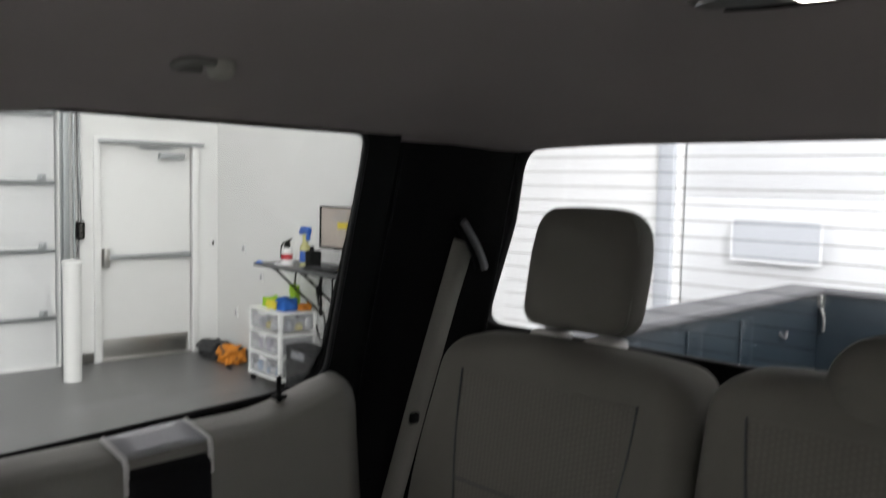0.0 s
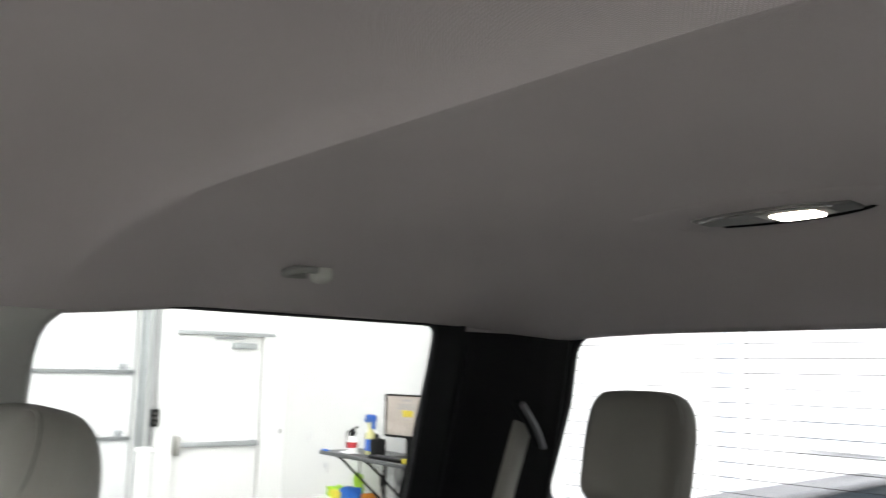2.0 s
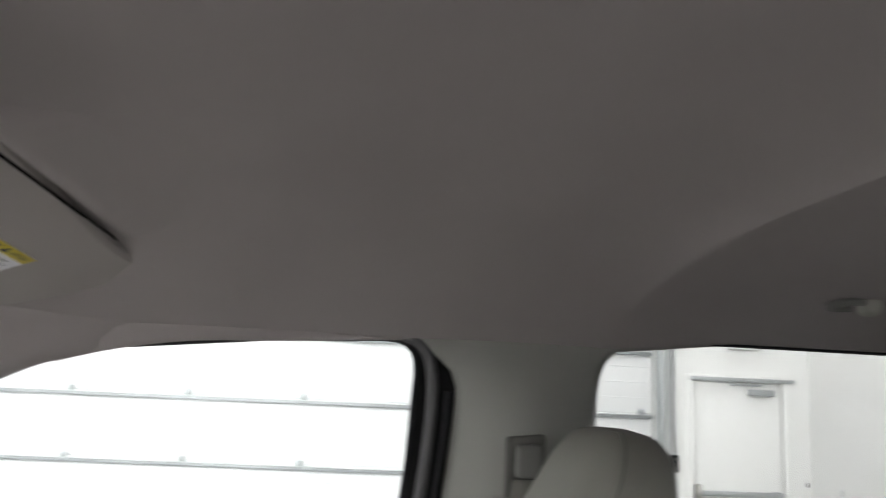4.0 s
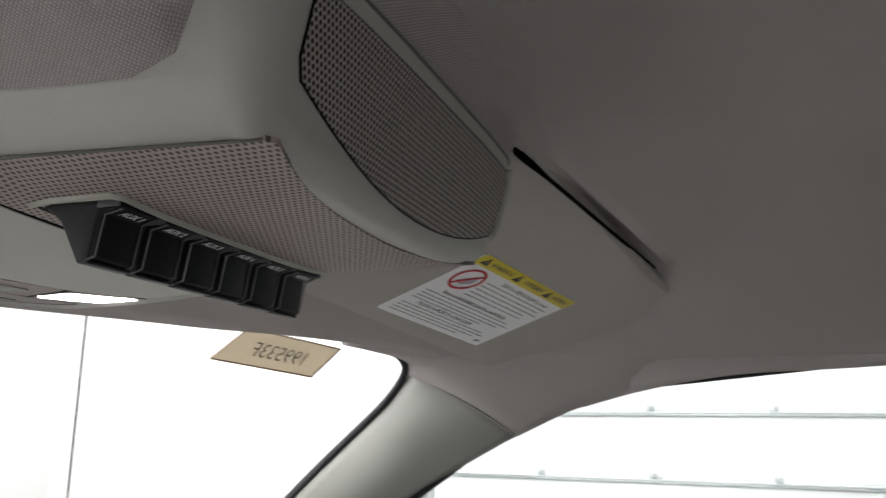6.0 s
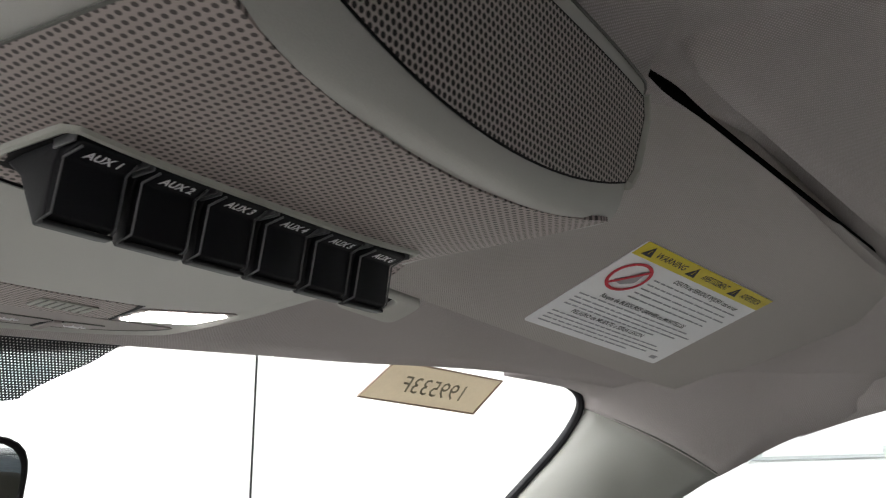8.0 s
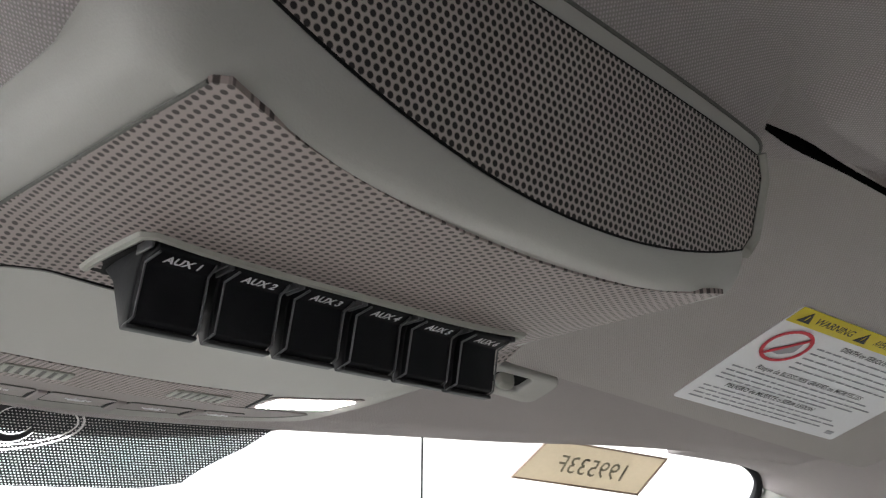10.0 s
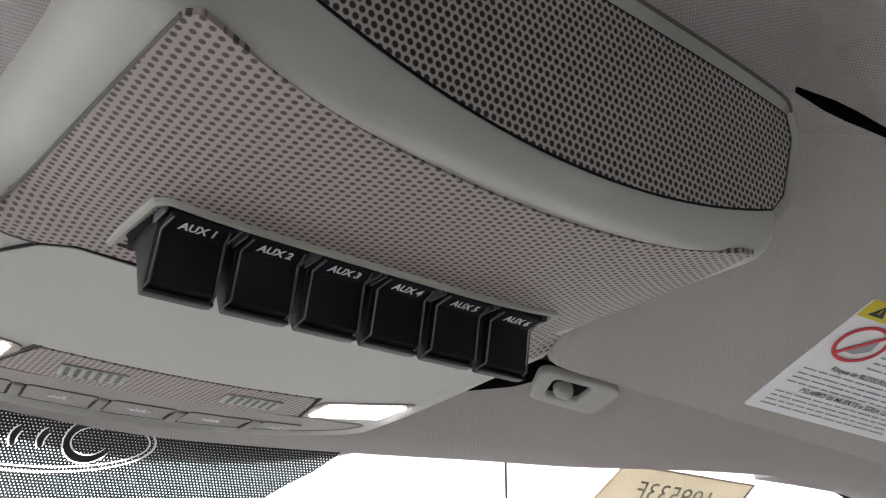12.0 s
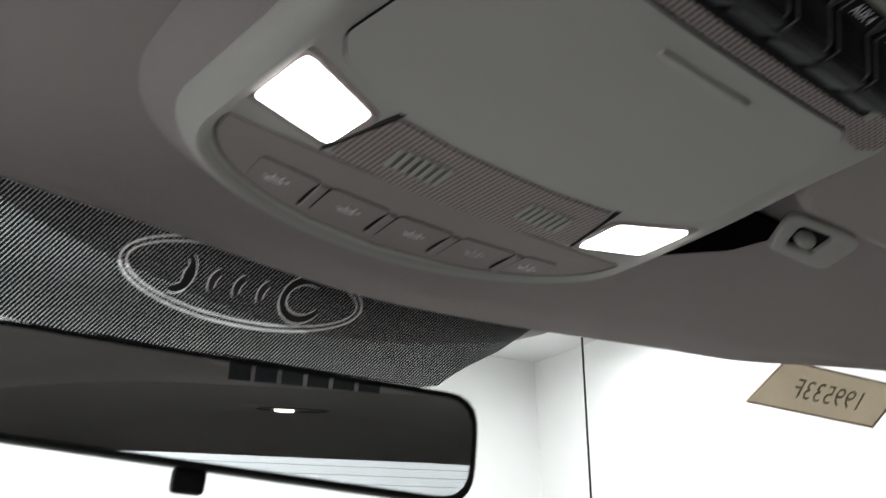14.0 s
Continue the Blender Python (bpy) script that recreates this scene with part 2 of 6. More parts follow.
def rbox(sx, sy, sz, r=0.01, n=3, at=(0, 0, 0), bend=None, seg=2, rot=None):
    """A box with rounded edges, its faces split n times, bent by the function bend if given."""
    bm = bmesh.new()
    r = min(r, sx / 2.01, sy / 2.01, sz / 2.01)
    half = Vector((sx / 2, sy / 2, sz / 2))
    ticks = []
    for h in half:
        inner = h - r
        lo = [-h + r * (1 - math.cos(math.pi / 2 * k / seg)) for k in range(seg)]
        mid = [-inner + 2 * inner * k / n for k in range(n + 1)]
        ticks.append(lo + mid + [-x for x in reversed(lo)])
    cache = {}

    def vert(p):
        key = tuple(round(c, 6) for c in p)
        if key not in cache:
            core = Vector([max(-half[i] + r, min(half[i] - r, p[i])) for i in range(3)])
            d = Vector(p) - core
            q = core + d.normalized() * r if d.length > 1e-9 else core
            if bend:
                q = Vector(bend(q))
            if rot:
                q = rot @ q
            cache[key] = bm.verts.new(q + Vector(at))
        return cache[key]

    for ax in range(3):
        a, b = (ax + 1) % 3, (ax + 2) % 3
        for sign in (-1, 1):
            for i in range(len(ticks[a]) - 1):
                for j in range(len(ticks[b]) - 1):
                    quad = []
                    for da, db in ((0, 0), (1, 0), (1, 1), (0, 1)):
                        p = [0, 0, 0]
                        p[ax], p[a], p[b] = sign * half[ax], ticks[a][i + da], ticks[b][j + db]
                        quad.append(vert(p))
                    if sign < 0:
                        quad.reverse()
                    if len(set(quad)) > 2:
                        try:
                            bm.faces.new(list(dict.fromkeys(quad)))
                        except ValueError:
                            pass
    return bm


def join(*bms):
    out = bmesh.new()
    for b in bms:
        me = bpy.data.meshes.new("tmp")
        b.to_mesh(me)
        b.free()
        out.from_mesh(me)
        bpy.data.meshes.remove(me)
    return out


def rounded(points, seg=5):
    """A closed outline from (x, y, radius) corners."""
    out, n = [], len(points)
    for i in range(n):
        p = Vector(points[i][:2])
        a, b = Vector(points[i - 1][:2]) - p, Vector(points[(i + 1) % n][:2]) - p
        r = points[i][2] if len(points[i]) > 2 else 0
        if r <= 0:
            out.append(tuple(p))
            continue
        ang = a.angle(b)
        t = min(r / math.tan(ang / 2), 0.49 * a.length, 0.49 * b.length)
        p1, p2 = p + a.normalized() * t, p + b.normalized() * t
        for k in range(seg + 1):
            s = k / seg
            out.append(tuple((1 - s) ** 2 * p1 + 2 * s * (1 - s) * p + s * s * p2))
    return out


def flat(outline, holes=(), thick=0.004, bevel=0.0, warp=None):
    """A plate in the xy plane with holes, edges rounded by bevel, warped by a function if given."""
    cu = bpy.data.curves.new("tmp", "CURVE")
    cu.dimensions, cu.fill_mode = "2D", "BOTH"
    cu.extrude, cu.bevel_depth, cu.bevel_resolution = max(thick / 2 - bevel, 0), bevel, 2
    cu.offset = -bevel
    for ring in (outline, *holes):
        sp = cu.splines.new("POLY")
        sp.points.add(len(ring) - 1)
        for q, p in zip(sp.points, ring):
            q.co = (p[0], p[1], 0, 1)
        sp.use_cyclic_u = True
    ob = bpy.data.objects.new("tmp", cu)
    me = bpy.data.meshes.new_from_object(ob)
    bpy.data.objects.remove(ob)
    bpy.data.curves.remove(cu)
    bm = bmesh.new()
    bm.from_mesh(me)
    bpy.data.meshes.remove(me)
    bmesh.ops.remove_doubles(bm, verts=bm.verts, dist=1e-6)
    if warp:
        for v in bm.verts:
            v.co = warp(v.co)
    return bm


def tube(points, r, closed=False, seg=2, smooth=False):
    """A round bar along points."""
    cu = bpy.data.curves.new("tmp", "CURVE")
    cu.dimensions, cu.bevel_depth, cu.bevel_resolution, cu.use_fill_caps = "3D", r, seg, True
    sp = cu.splines.new("NURBS" if smooth else "POLY")
    sp.points.add(len(points) - 1)
    for q, p in zip(sp.points, points):
        q.co = (*p, 1)
    if smooth:
        sp.use_endpoint_u, sp.order_u, sp.resolution_u = True, 3, 6
    sp.use_cyclic_u = closed
    ob = bpy.data.objects.new("tmp", cu)
    me = bpy.data.meshes.new_from_object(ob)
    bpy.data.objects.remove(ob)
    bpy.data.curves.remove(cu)
    bm = bmesh.new()
    bm.from_mesh(me)
    bpy.data.meshes.remove(me)
    return bm


def text(words, size, m, squash=1.0, bold=0.0):
    """Flat lettering, centred on the pose m."""
    cu = bpy.data.curves.new("tmp", "FONT")
    cu.body, cu.size, cu.align_x, cu.align_y, cu.offset = words, size, "CENTER", "CENTER", bold
    cu.resolution_u = 2
    ob = bpy.data.objects.new("tmp", cu)
    me = bpy.data.meshes.new_from_object(ob)
    bpy.data.objects.remove(ob)
    bpy.data.curves.remove(cu)
    bm = bmesh.new()
    bm.from_mesh(me)
    bpy.data.meshes.remove(me)
    for v in bm.verts:
        v.co = m @ Vector((v.co.x * squash, v.co.y, 0))
    return bm


def sheet(f, us, vs, uv=False):
    """A surface f(u, v) over two lists of values."""
    bm = bmesh.new()
    grid = [[bm.verts.new(f(u, v)) for v in vs] for u in us]
    lay = bm.loops.layers.uv.new("UVMap") if uv else None
    for i in range(len(us) - 1):
        for j in range(len(vs) - 1):
            fc = bm.faces.new((grid[i][j], grid[i + 1][j], grid[i + 1][j + 1], grid[i][j + 1]))
            if uv:
                for lp, (a, b) in zip(fc.loops, ((i, j), (i + 1, j), (i + 1, j + 1), (i, j + 1))):
                    lp[lay].uv = (us[a], vs[b])
    return bm


def planar_uv(bm, fx, fy):
    lay = bm.loops.layers.uv.verify()
    for fc in bm.faces:
        for lp in fc.loops:
            lp[lay].uv = (fx(lp.vert.co), fy(lp.vert.co))
    return bm


def thicken(ob, t, off=1):
    md = ob.modifiers.new("thickness", "SOLIDIFY")
    md.thickness, md.offset = t, off
    return ob


def span(a, b, n):
    return [a + (b - a) * k / n for k in range(n + 1)]


def step01(x):
    x = max(0.0, min(1.0, x))
    return x * x * (3 - 2 * x)


def along(curve, s):
    """A point at s in 0..1 on a chain of points."""
    k = s * (len(curve) - 1)
    i = min(int(k), len(curve) - 2)
    return Vector(curve[i]).lerp(Vector(curve[i + 1]), k - i)


# ---- cab: headliner and pillars ----


def screen_y(x, z):
    """The windscreen's curve."""
    return 1.0 - 0.46 * x * x + (1.88 - z)


def roof_front(x):
    return screen_y(x, 1.905) - 0.012 - 0.022 * math.exp(-((abs(x) - 0.40) / 0.07) ** 2) * -0.6


def crease_y(x):
    return -0.136 - 0.10 * max(0.0, abs(x) - 0.30) ** 2


def liner_z(x, y):
    st = step01((y + 0.42) / 0.30)
    side = (0.078 + 0.022 * st) * max(0.0, 1 - (0.735 - abs(x)) / (0.62 - 0.04 * st)) ** (1.55 + 0.75 * st)
    rear = 0.088 * max(0.0, 1 - (y + 1.10) / 0.40) ** 1.3
    front = (0.080 - 0.012 * step01((0.08 - x) / 0.2)) * max(0.0, 1 - (roof_front(x) - y) / 0.38) ** 1.2
    z = 1.983 - (side ** 3 + rear ** 3 + front ** 3) ** (1 / 3)
    c, fade = crease_y(x), step01((0.72 - abs(x)) / 0.40)
    if y > c:
        z += fade * (-0.013 + 0.030 * (1 - math.exp(-(y - c) / 0.045))) * (1 - 0.75 * step01((y - c - 0.10) / 0.42))
    else:
        z -= fade * 0.013 * math.exp(-(c - y) / 0.14)
    # soft hollows where the cloth board sags
    z += 0.0080 * math.exp(-((x - 0.28) / 0.13) ** 2 - ((y - 0.17) / 0.06) ** 2) - 0.0070 * math.exp(-((x - 0.40) / 0.16) ** 2 - ((y - 0.04) / 0.05) ** 2)
    z += 0.0070 * math.exp(-((x - 0.02) / 0.12) ** 2 - ((y - 0.20) / 0.07) ** 2) - 0.0055 * math.exp(-((x - 0.46) / 0.10) ** 2 - ((y - 0.36) / 0.06) ** 2)
    # on the driver's side the board comes down to the overhead console
    d = -x - (0.1275 + 0.016 * step01((y - 0.52) / 0.28))
    if x < 0 and y < 0.92:
        low = 1.937 - 0.008 * step01((y - 0.60) / 0.25)
        z += (min(low, z) - z) * step01((y - 0.60) / 0.14) * step01(1.25 - max(0.0, d) / 0.11)
    return z


def liner_point(x, s):
    y0, y1 = -1.105, roof_front(x)
    y = y0 + (crease_y(x) - y0) * s if s < 1 else crease_y(x) + (y1 - crease_y(x)) * (s - 1)
    return (x, y, liner_z(x, y))


rows = sorted(set([round(k / 34, 4) for k in range(32)] + [round(0.965 + k / 400, 4) for k in range(24)] + [round(1.03 + k / 36, 4) for k in range(35)] + [2.0]))
cols = span(-0.74, 0.74, 74)
headliner = thicken(part("headliner", sheet(liner_point, cols, rows), LINER), 0.012, -1)
tagged(headliner, "taupe woven cloth headliner with a raised front section", "headliner", kind="structure")
roof = thicken(part("roof", sheet(lambda x, s: (x * 1.02, -1.16 + (roof_front(x) + 1.17) * s, liner_z(x, -1.1 + 1.9 * s) + 0.035), span(-0.76, 0.76, 20), span(0, 1, 24)), BLUE_PAINT), 0.006, -1)
tagged(roof, "dark blue painted steel cab roof", "roof", kind="structure")


def side_x(z):
    return 1.070 - 0.18 * z


def on_side(off=0.0, sign=1):
    """Maps a plate drawn in (y, z) onto the slanting side of the cab."""
    return lambda co: Vector((sign * (side_x(co.y) + off + co.z), co.x, co.y))


REAR_HOLE = rounded([(-0.150, 1.892, 0.075), (-0.826, 1.892, 0.028), (-0.802, 1.492, 0.035), (-0.68, 1.477, 0.2), (-0.30, 1.465, 0), (-0.142, 1.460, 0.03)])
FRONT_HOLE = rounded([(0.112, 1.876, 0.045), (0.118, 1.70, 0), (0.145, 1.40, 0.02), (1.19, 1.40, 0.02), (0.90, 1.655, 0.3), (0.745, 1.760, 0.1), (0.625, 1.819, 0.1),
                      (0.53, 1.845, 0.1), (0.32, 1.866, 0)])


def cab_side(sign, names, spot):
    rear = part(names[0], flat(rounded([(-0.115, 1.915, 0.02), (-0.90, 1.915, 0.02), (-0.86, 1.40, 0.05), (-0.84, 0.95, 0.02), (-0.115, 0.95, 0.02)]), [REAR_HOLE], 0.012, 0.003, on_side(0.0065, sign)), BLACK)
    tagged(rear, "black rear door frame round a tinted side window", "door", kind="structure")
    front = part(names[1], flat(rounded([(0.02, 1.905, 0.02), (0.03, 0.95, 0.02), (1.30, 0.95, 0.02), (1.30, 1.36, 0.05), (0.80, 1.80, 0.05), (0.60, 1.885, 0.05)]), [FRONT_HOLE], 0.012, 0.003, on_side(0.0065, sign)), BLACK)
    tagged(front, "black front door frame round a clear side window", "door", kind="structure")
    strip = [(0.60, 1.838), (0.48, 1.858), (0.32, 1.870), (0.15, 1.879), (0.115, 1.872), (0.096, 1.85), (0.089, 1.80), (0.092, 1.72), (0.104, 1.60), (0.12, 1.45)]
    part("weatherstrip", tube([on_side(0.016, sign)(Vector((0.19, 1.887, 0))), on_side(0.004, sign)(Vector((0.135, 1.878, 0)))] + [on_side(-0.004, sign)(Vector((y, z, 0))) for y, z in strip[4:]], 0.0085, smooth=True, seg=3), RUBBER_GREY, front, "grey rubber weatherstrip")
    part("door_seal", tube([on_side(-0.006, sign)(Vector((y - 0.022, z + 0.004, 0))) for y, z in strip[6:]], 0.006, smooth=True, seg=3), RUBBER, front, "black rubber door seal")
    for ob, hole in ((rear, REAR_HOLE), (front, FRONT_HOLE)):
        mid = sum((Vector(p) for p in hole), Vector((0, 0))) / len(hole)
        pane = part("pane", flat([tuple(mid + (Vector(p) - mid) * 1.045) for p in hole], (), 0.004, 0, on_side(0.014, sign)), (TINTED if sign > 0 else LIGHT_CUT) if ob is rear else GLASS, ob, "tinted side glass" if ob is rear else "clear side glass")
        pane.visible_shadow = False
        part("seal", tube([on_side(0.002, sign)(Vector((p[0], p[1], 0))) for p in hole], 0.0045, True), RUBBER, ob, "black rubber window seal")
    return rear, front


rear_door, front_door = cab_side(1, ("door_1", "door_2"), "passenger")
_, driver_door = cab_side(-1, ("door_3", "door_4"), "driver")
# the driver's door, out of view, swings open on its front hinge to let light in
HINGE = Vector((-0.83, 1.29, 0))
driver_door.matrix_basis = Matrix.Translation(HINGE) @ Matrix.Rotation(radians(-62), 4, "Z") @ Matrix.Translation(-HINGE)

# edge of the trim over the side windows
for sign in (1, -1):
    def rail(s, k, sign=sign):
        y = 0.60 - 1.48 * s
        top = Vector((0.726, y, liner_z(0.726, y) + 0.004))
        zz = 1.894 - 0.018 * step01((y + 0.15) / 0.28) - 0.010 * step01((y - 0.15) / 0.25) - 0.045 * max(0.0, (y - 0.38) / 0.24) ** 1.6
        zz -= 0.006 * step01((y - 0.10) / 0.15)
        low = Vector((side_x(zz) + 0.003 - 0.008 * step01((y - 0.10) / 0.15) * step01((0.60 - y) / 0.08), y, zz))
        p = top.lerp(low, k)
        return (sign * (p.x - 0.003 * math.sin(k * math.pi) + 0.006 * step01((y - 0.54) / 0.06)), p.y, p.z)
    t = thicken(part("side_rail_trim", sheet(rail, span(0, 1, 48), span(0, 1, 5)), LINER), 0.01, 0)
    tagged(t, "taupe cloth trim over the side windows", "trim", kind="structure")

# B-pillars, swelling into the cab
for sign in (1, -1):
    def pillar(s, k, sign=sign):
        z = 1.905 - 0.95 * s
        y0 = 0.054 + 0.012 * step01((1.80 - z) / 0.2) + 0.075 * max(0.0, (z - 1.79) / 0.085) ** 3
        y1 = -0.147 - 0.080 * (1 - math.sqrt(max(0.0, 1 - max(0.0, (z - 1.817) / 0.0755) ** 2)))
        y1 = max(y1, -0.24)
        y = y0 + (y1 - y0) * k
        bulge = math.sin(math.pi * k) ** 0.75
        return (sign * (side_x(z) - 0.0025 - (0.050 + 0.02 * s) * bulge * step01((1.912 - z) / 0.17)), y, z)
    b = thicken(part("b_pillar", sheet(pillar, span(0, 1, 40), span(0, 1, 18)), PILLAR), 0.01, 0)
    tagged(b, "light grey plastic pillar trim beside the front door", "pillar", kind="structure")

# C-pillars, black, curving round to the rear window
for sign in (1, -1):
    plan = [(0.762, -0.842), (0.764, -0.862), (0.744, -0.885), (0.752, -0.90), (0.748, -0.94), (0.742, -0.99), (0.715, -1.045), (0.688, -1.085), (0.656, -1.105)]

    def corner(s, k, sign=sign):
        z = 1.915 - 0.95 * s
        p = along(plan, k)
        lean = (1.868 - z) * 0.19
        fwd = 0.030 * step01((1.87 - z) / 0.40) * (1 - k)
        return (sign * (p.x + lean), p.y + fwd, z)
    c = thicken(part("c_pillar", sheet(corner, span(0, 1, 30), span(0, 1, 42)), BLACK), 0.008, 0)
    tagged(c, "black plastic rear pillar trim with ribbed edge", "pillar", kind="structure")
    for k, r in ((0.20, 0.0035), (0.43, 0.0025)):
        rib = [Vector(corner(s_, k, sign)) + Vector((-sign * 0.0045, 0.003, 0)) for s_ in span(0.03, 0.60, 24)]
        part("rib", tube(rib, r, smooth=True, seg=1), BLACK_SATIN, c, "black moulded rib")

    def upper(s_, k, sign=sign):
        p = Vector(corner(s_ * (0.008 + 0.026 * step01((k - 0.15) / 0.2)), k, sign))
        return p + Vector((-sign * 0.0075, 0.0055, 0))
    u = thicken(part("headliner_edge", sheet(upper, span(0, 1, 4), span(0.12, 1, 36)), LINER), 0.003, 0)
    tagged(u, "taupe cloth headliner edge over the rear pillar", "headliner", kind="structure")

# A-pillars between windscreen and side window
SCREEN_EDGE = [(0.560, 0.838, 1.903), (0.640, 0.808, 1.888), (0.668, 0.800, 1.876), (0.684, 0.806, 1.858), (0.690, 0.835, 1.825), (0.688, 0.868, 1.795), (0.683, 0.935, 1.735), (0.685, 1.02, 1.655), (0.70, 1.16, 1.52), (0.72, 1.30, 1.39)]
SIDE_EDGE = [(0.730, 0.46, 1.859), (0.734, 0.56, 1.834), (0.738, 0.625, 1.813), (0.747, 0.70, 1.780), (0.757, 0.765, 1.746), (0.766, 0.83, 1.711), (0.782, 0.91, 1.655), (0.798, 1.0, 1.585), (0.815, 1.10, 1.50), (0.835, 1.2, 1.40)]
for sign in (1, -1):
    def apillar(s, k, sign=sign):
        a, b = along(SCREEN_EDGE, s), along(SIDE_EDGE, s)
        p = a.lerp(b, k)
        swell = math.sin(math.pi * k) * 0.022
        free = max(step01(s / 0.30), k ** 9 * step01(s / 0.11))
        swell *= free
        x, y, z = p.x - swell, p.y - swell * 0.9, p.z - swell * 0.1
        return (sign * x, y, z + (liner_z(x, y) - 0.003 - z) * (1 - free))
    a = thicken(part("a_pillar", sheet(apillar, span(0.307, 1, 24), span(0, 1, 10)), PILLAR), 0.008, 0)
    tagged(a, "light grey plastic windscreen pillar trim", "pillar", kind="structure")
    c = thicken(part("headliner_corner", sheet(lambda s, k, sign=sign: apillar(s, k, sign), span(0, 0.315, 12), span(0, 1, 10)), LINER), 0.009, 0)
    tagged(c, "taupe cloth headliner corner over the pillar", "headliner", kind="structure")
    part("seam", tube([Vector(apillar(0.316, k_, sign)) + Vector((-sign * 0.0042, -0.0030, -0.0010)) for k_ in span(0.02, 0.98, 16)], 0.0011, smooth=True, seg=1), SEAM, c, "dark joint above the pillar trim")

# windscreen and rear window
screen = part("window_1", sheet(lambda x, z: (x, screen_y(x, z), z), span(-0.74, 0.74, 30), span(1.36, 1.93, 14)), GLASS)
screen.visible_shadow = False
tagged(screen, "clear curved windscreen glass with a dotted black band", "windscreen", kind="structure")
for sign in (1, -1):
    part("seal", tube([(sign * (x - 0.004), y + 0.004, z) for x, y, z in SCREEN_EDGE], 0.005, smooth=True), RUBBER, screen, "black rubber windscreen seal")

back_hole = rounded([(-0.645, 1.883, 0.055), (0.652, 1.883, 0.055), (0.672, 1.75, 0), (0.735, 1.560, 0.03), (-0.735, 1.560, 0.03), (-0.672, 1.75, 0)])
rear_wall = part("wall_rear", flat(rounded([(-0.78, 1.92, 0.05), (0.78, 1.92, 0.05), (0.86, 0.95, 0.05), (-0.86, 0.95, 0.05)]), [back_hole], 0.02, 0.004, lambda co: Vector((co.x, -1.122 + co.z, co.y))), BLACK)
tagged(rear_wall, "black cab rear wall round the rear window", "wall", kind="structure")
back_glass = part("window_2", flat(rounded([(-0.70, 1.91, 0.05), (0.70, 1.91, 0.05), (0.76, 1.53, 0.05), (-0.76, 1.53, 0.05)]), (), 0.004, 0, lambda co: Vector((co.x, -1.140 + co.z, co.y))), REAR_GLASS)
back_glass.visible_shadow = False
tagged(back_glass, "heated rear window glass with fine dark wires", "rear window", kind="structure")
wire = mesh_of("heater_wire", rbox(1.40, 0.0010, 0.0012, 0.0004, 1), INK)
for k in range(13):
    part("heater_wire", wire, INK, back_glass, "thin dark heater wire" if k == 0 else "", m=Matrix.Translation((0, -1.1365, 1.570 + k * 0.0245)))

# plain floor, front bulkhead and door bottoms that close the cab
tagged(part("floor_cab", rbox(1.72, 2.5, 0.03, 0.005, 1, (0, 0.05, 0.93)), CARPET), "grey cab floor", "floor", kind="structure")
# the bulkhead is unseen; its mid grey is set to bounce light upwards
tagged(part("bulkhead", rbox(1.70, 0.45, 0.42, 0.08, 2, (0, 1.33, 1.15)), CLOSING), "grey dashboard bulkhead under the windscreen", "bulkhead", kind="structure")

# ---- building ----


def in_shop(name, bm, mat, parent=None, label=""):
    ob = part(name, bm, mat, parent, label)
    if parent is None:
        ob.matrix_basis = SHOP
    return ob


def slab(u0, u1, v0, v1, z0, z1, r=0.004, n=1):
    return rbox(u1 - u0, v1 - v0, z1 - z0, r, n, ((u0 + u1) / 2, (v0 + v1) / 2, (z0 + z1) / 2))


U, V, TOP = 7.66, -3.82, 5.1
floor = in_shop("floor", slab(-8.2, 8.0, -4.1, 10.2, FLOOR - 0.1, FLOOR), CONCRETE)
tagged(floor, "smooth grey sealed concrete workshop floor", "floor", kind="structure")
tagged(in_shop("ceiling", slab(-8.2, 8.0, -4.1, 10.2, TOP, TOP + 0.1), WALL), "plain white workshop ceiling", "ceiling", kind="structure")
tagged(in_shop("wall_west", slab(-8.2, -8.0, -4.1, 10.2, FLOOR, TOP), WALL), "plain white workshop wall", "wall", kind="structure")
tagged(in_shop("wall_north", slab(-8.0, 8.0, 10.0, 10.2, FLOOR, TOP), WALL), "plain white workshop wall", "wall", kind="structure")


def yz_plate(outline, holes, thick, u):
    return flat(outline, holes, thick, 0.002, lambda co: Vector((u + co.z, co.x, co.y)))


GD0, GD1 = -2.30, 4.42               # wide sectional door in the east wall
D0, D1, DZ = -3.545, -2.655, FLOOR + 2.030     # steel exit door in the same wall
east = in_shop("wall_east", yz_plate([(-3.82, FLOOR), (10.0, FLOOR), (10.0, TOP), (-3.82, TOP)],
               [[(GD0, FLOOR + 0.001), (GD1, FLOOR + 0.001), (GD1, FLOOR + 3.66), (GD0, FLOOR + 3.66)], [(D0, FLOOR + 0.001), (D1, FLOOR + 0.001), (D1, DZ), (D0, DZ)]], 0.16, U + 0.08), WALL)
tagged(east, "white painted workshop wall", "wall", kind="structure")
RD0, RD1 = -2.6, 2.30
south = in_shop("wall_south", flat([(-8.0, FLOOR), (8.0, FLOOR), (8.0, TOP), (-8.0, TOP)], [[(RD0, FLOOR + 0.001), (RD1, FLOOR + 0.001), (RD1, FLOOR + 3.66), (RD0, FLOOR + 3.66)]], 0.16, 0.002,
                lambda co: Vector((co.x, V - 0.08 + co.z, co.y))), WALL)
tagged(south, "white painted workshop wall behind the truck", "wall", kind="structure")

SECTION = 0.605


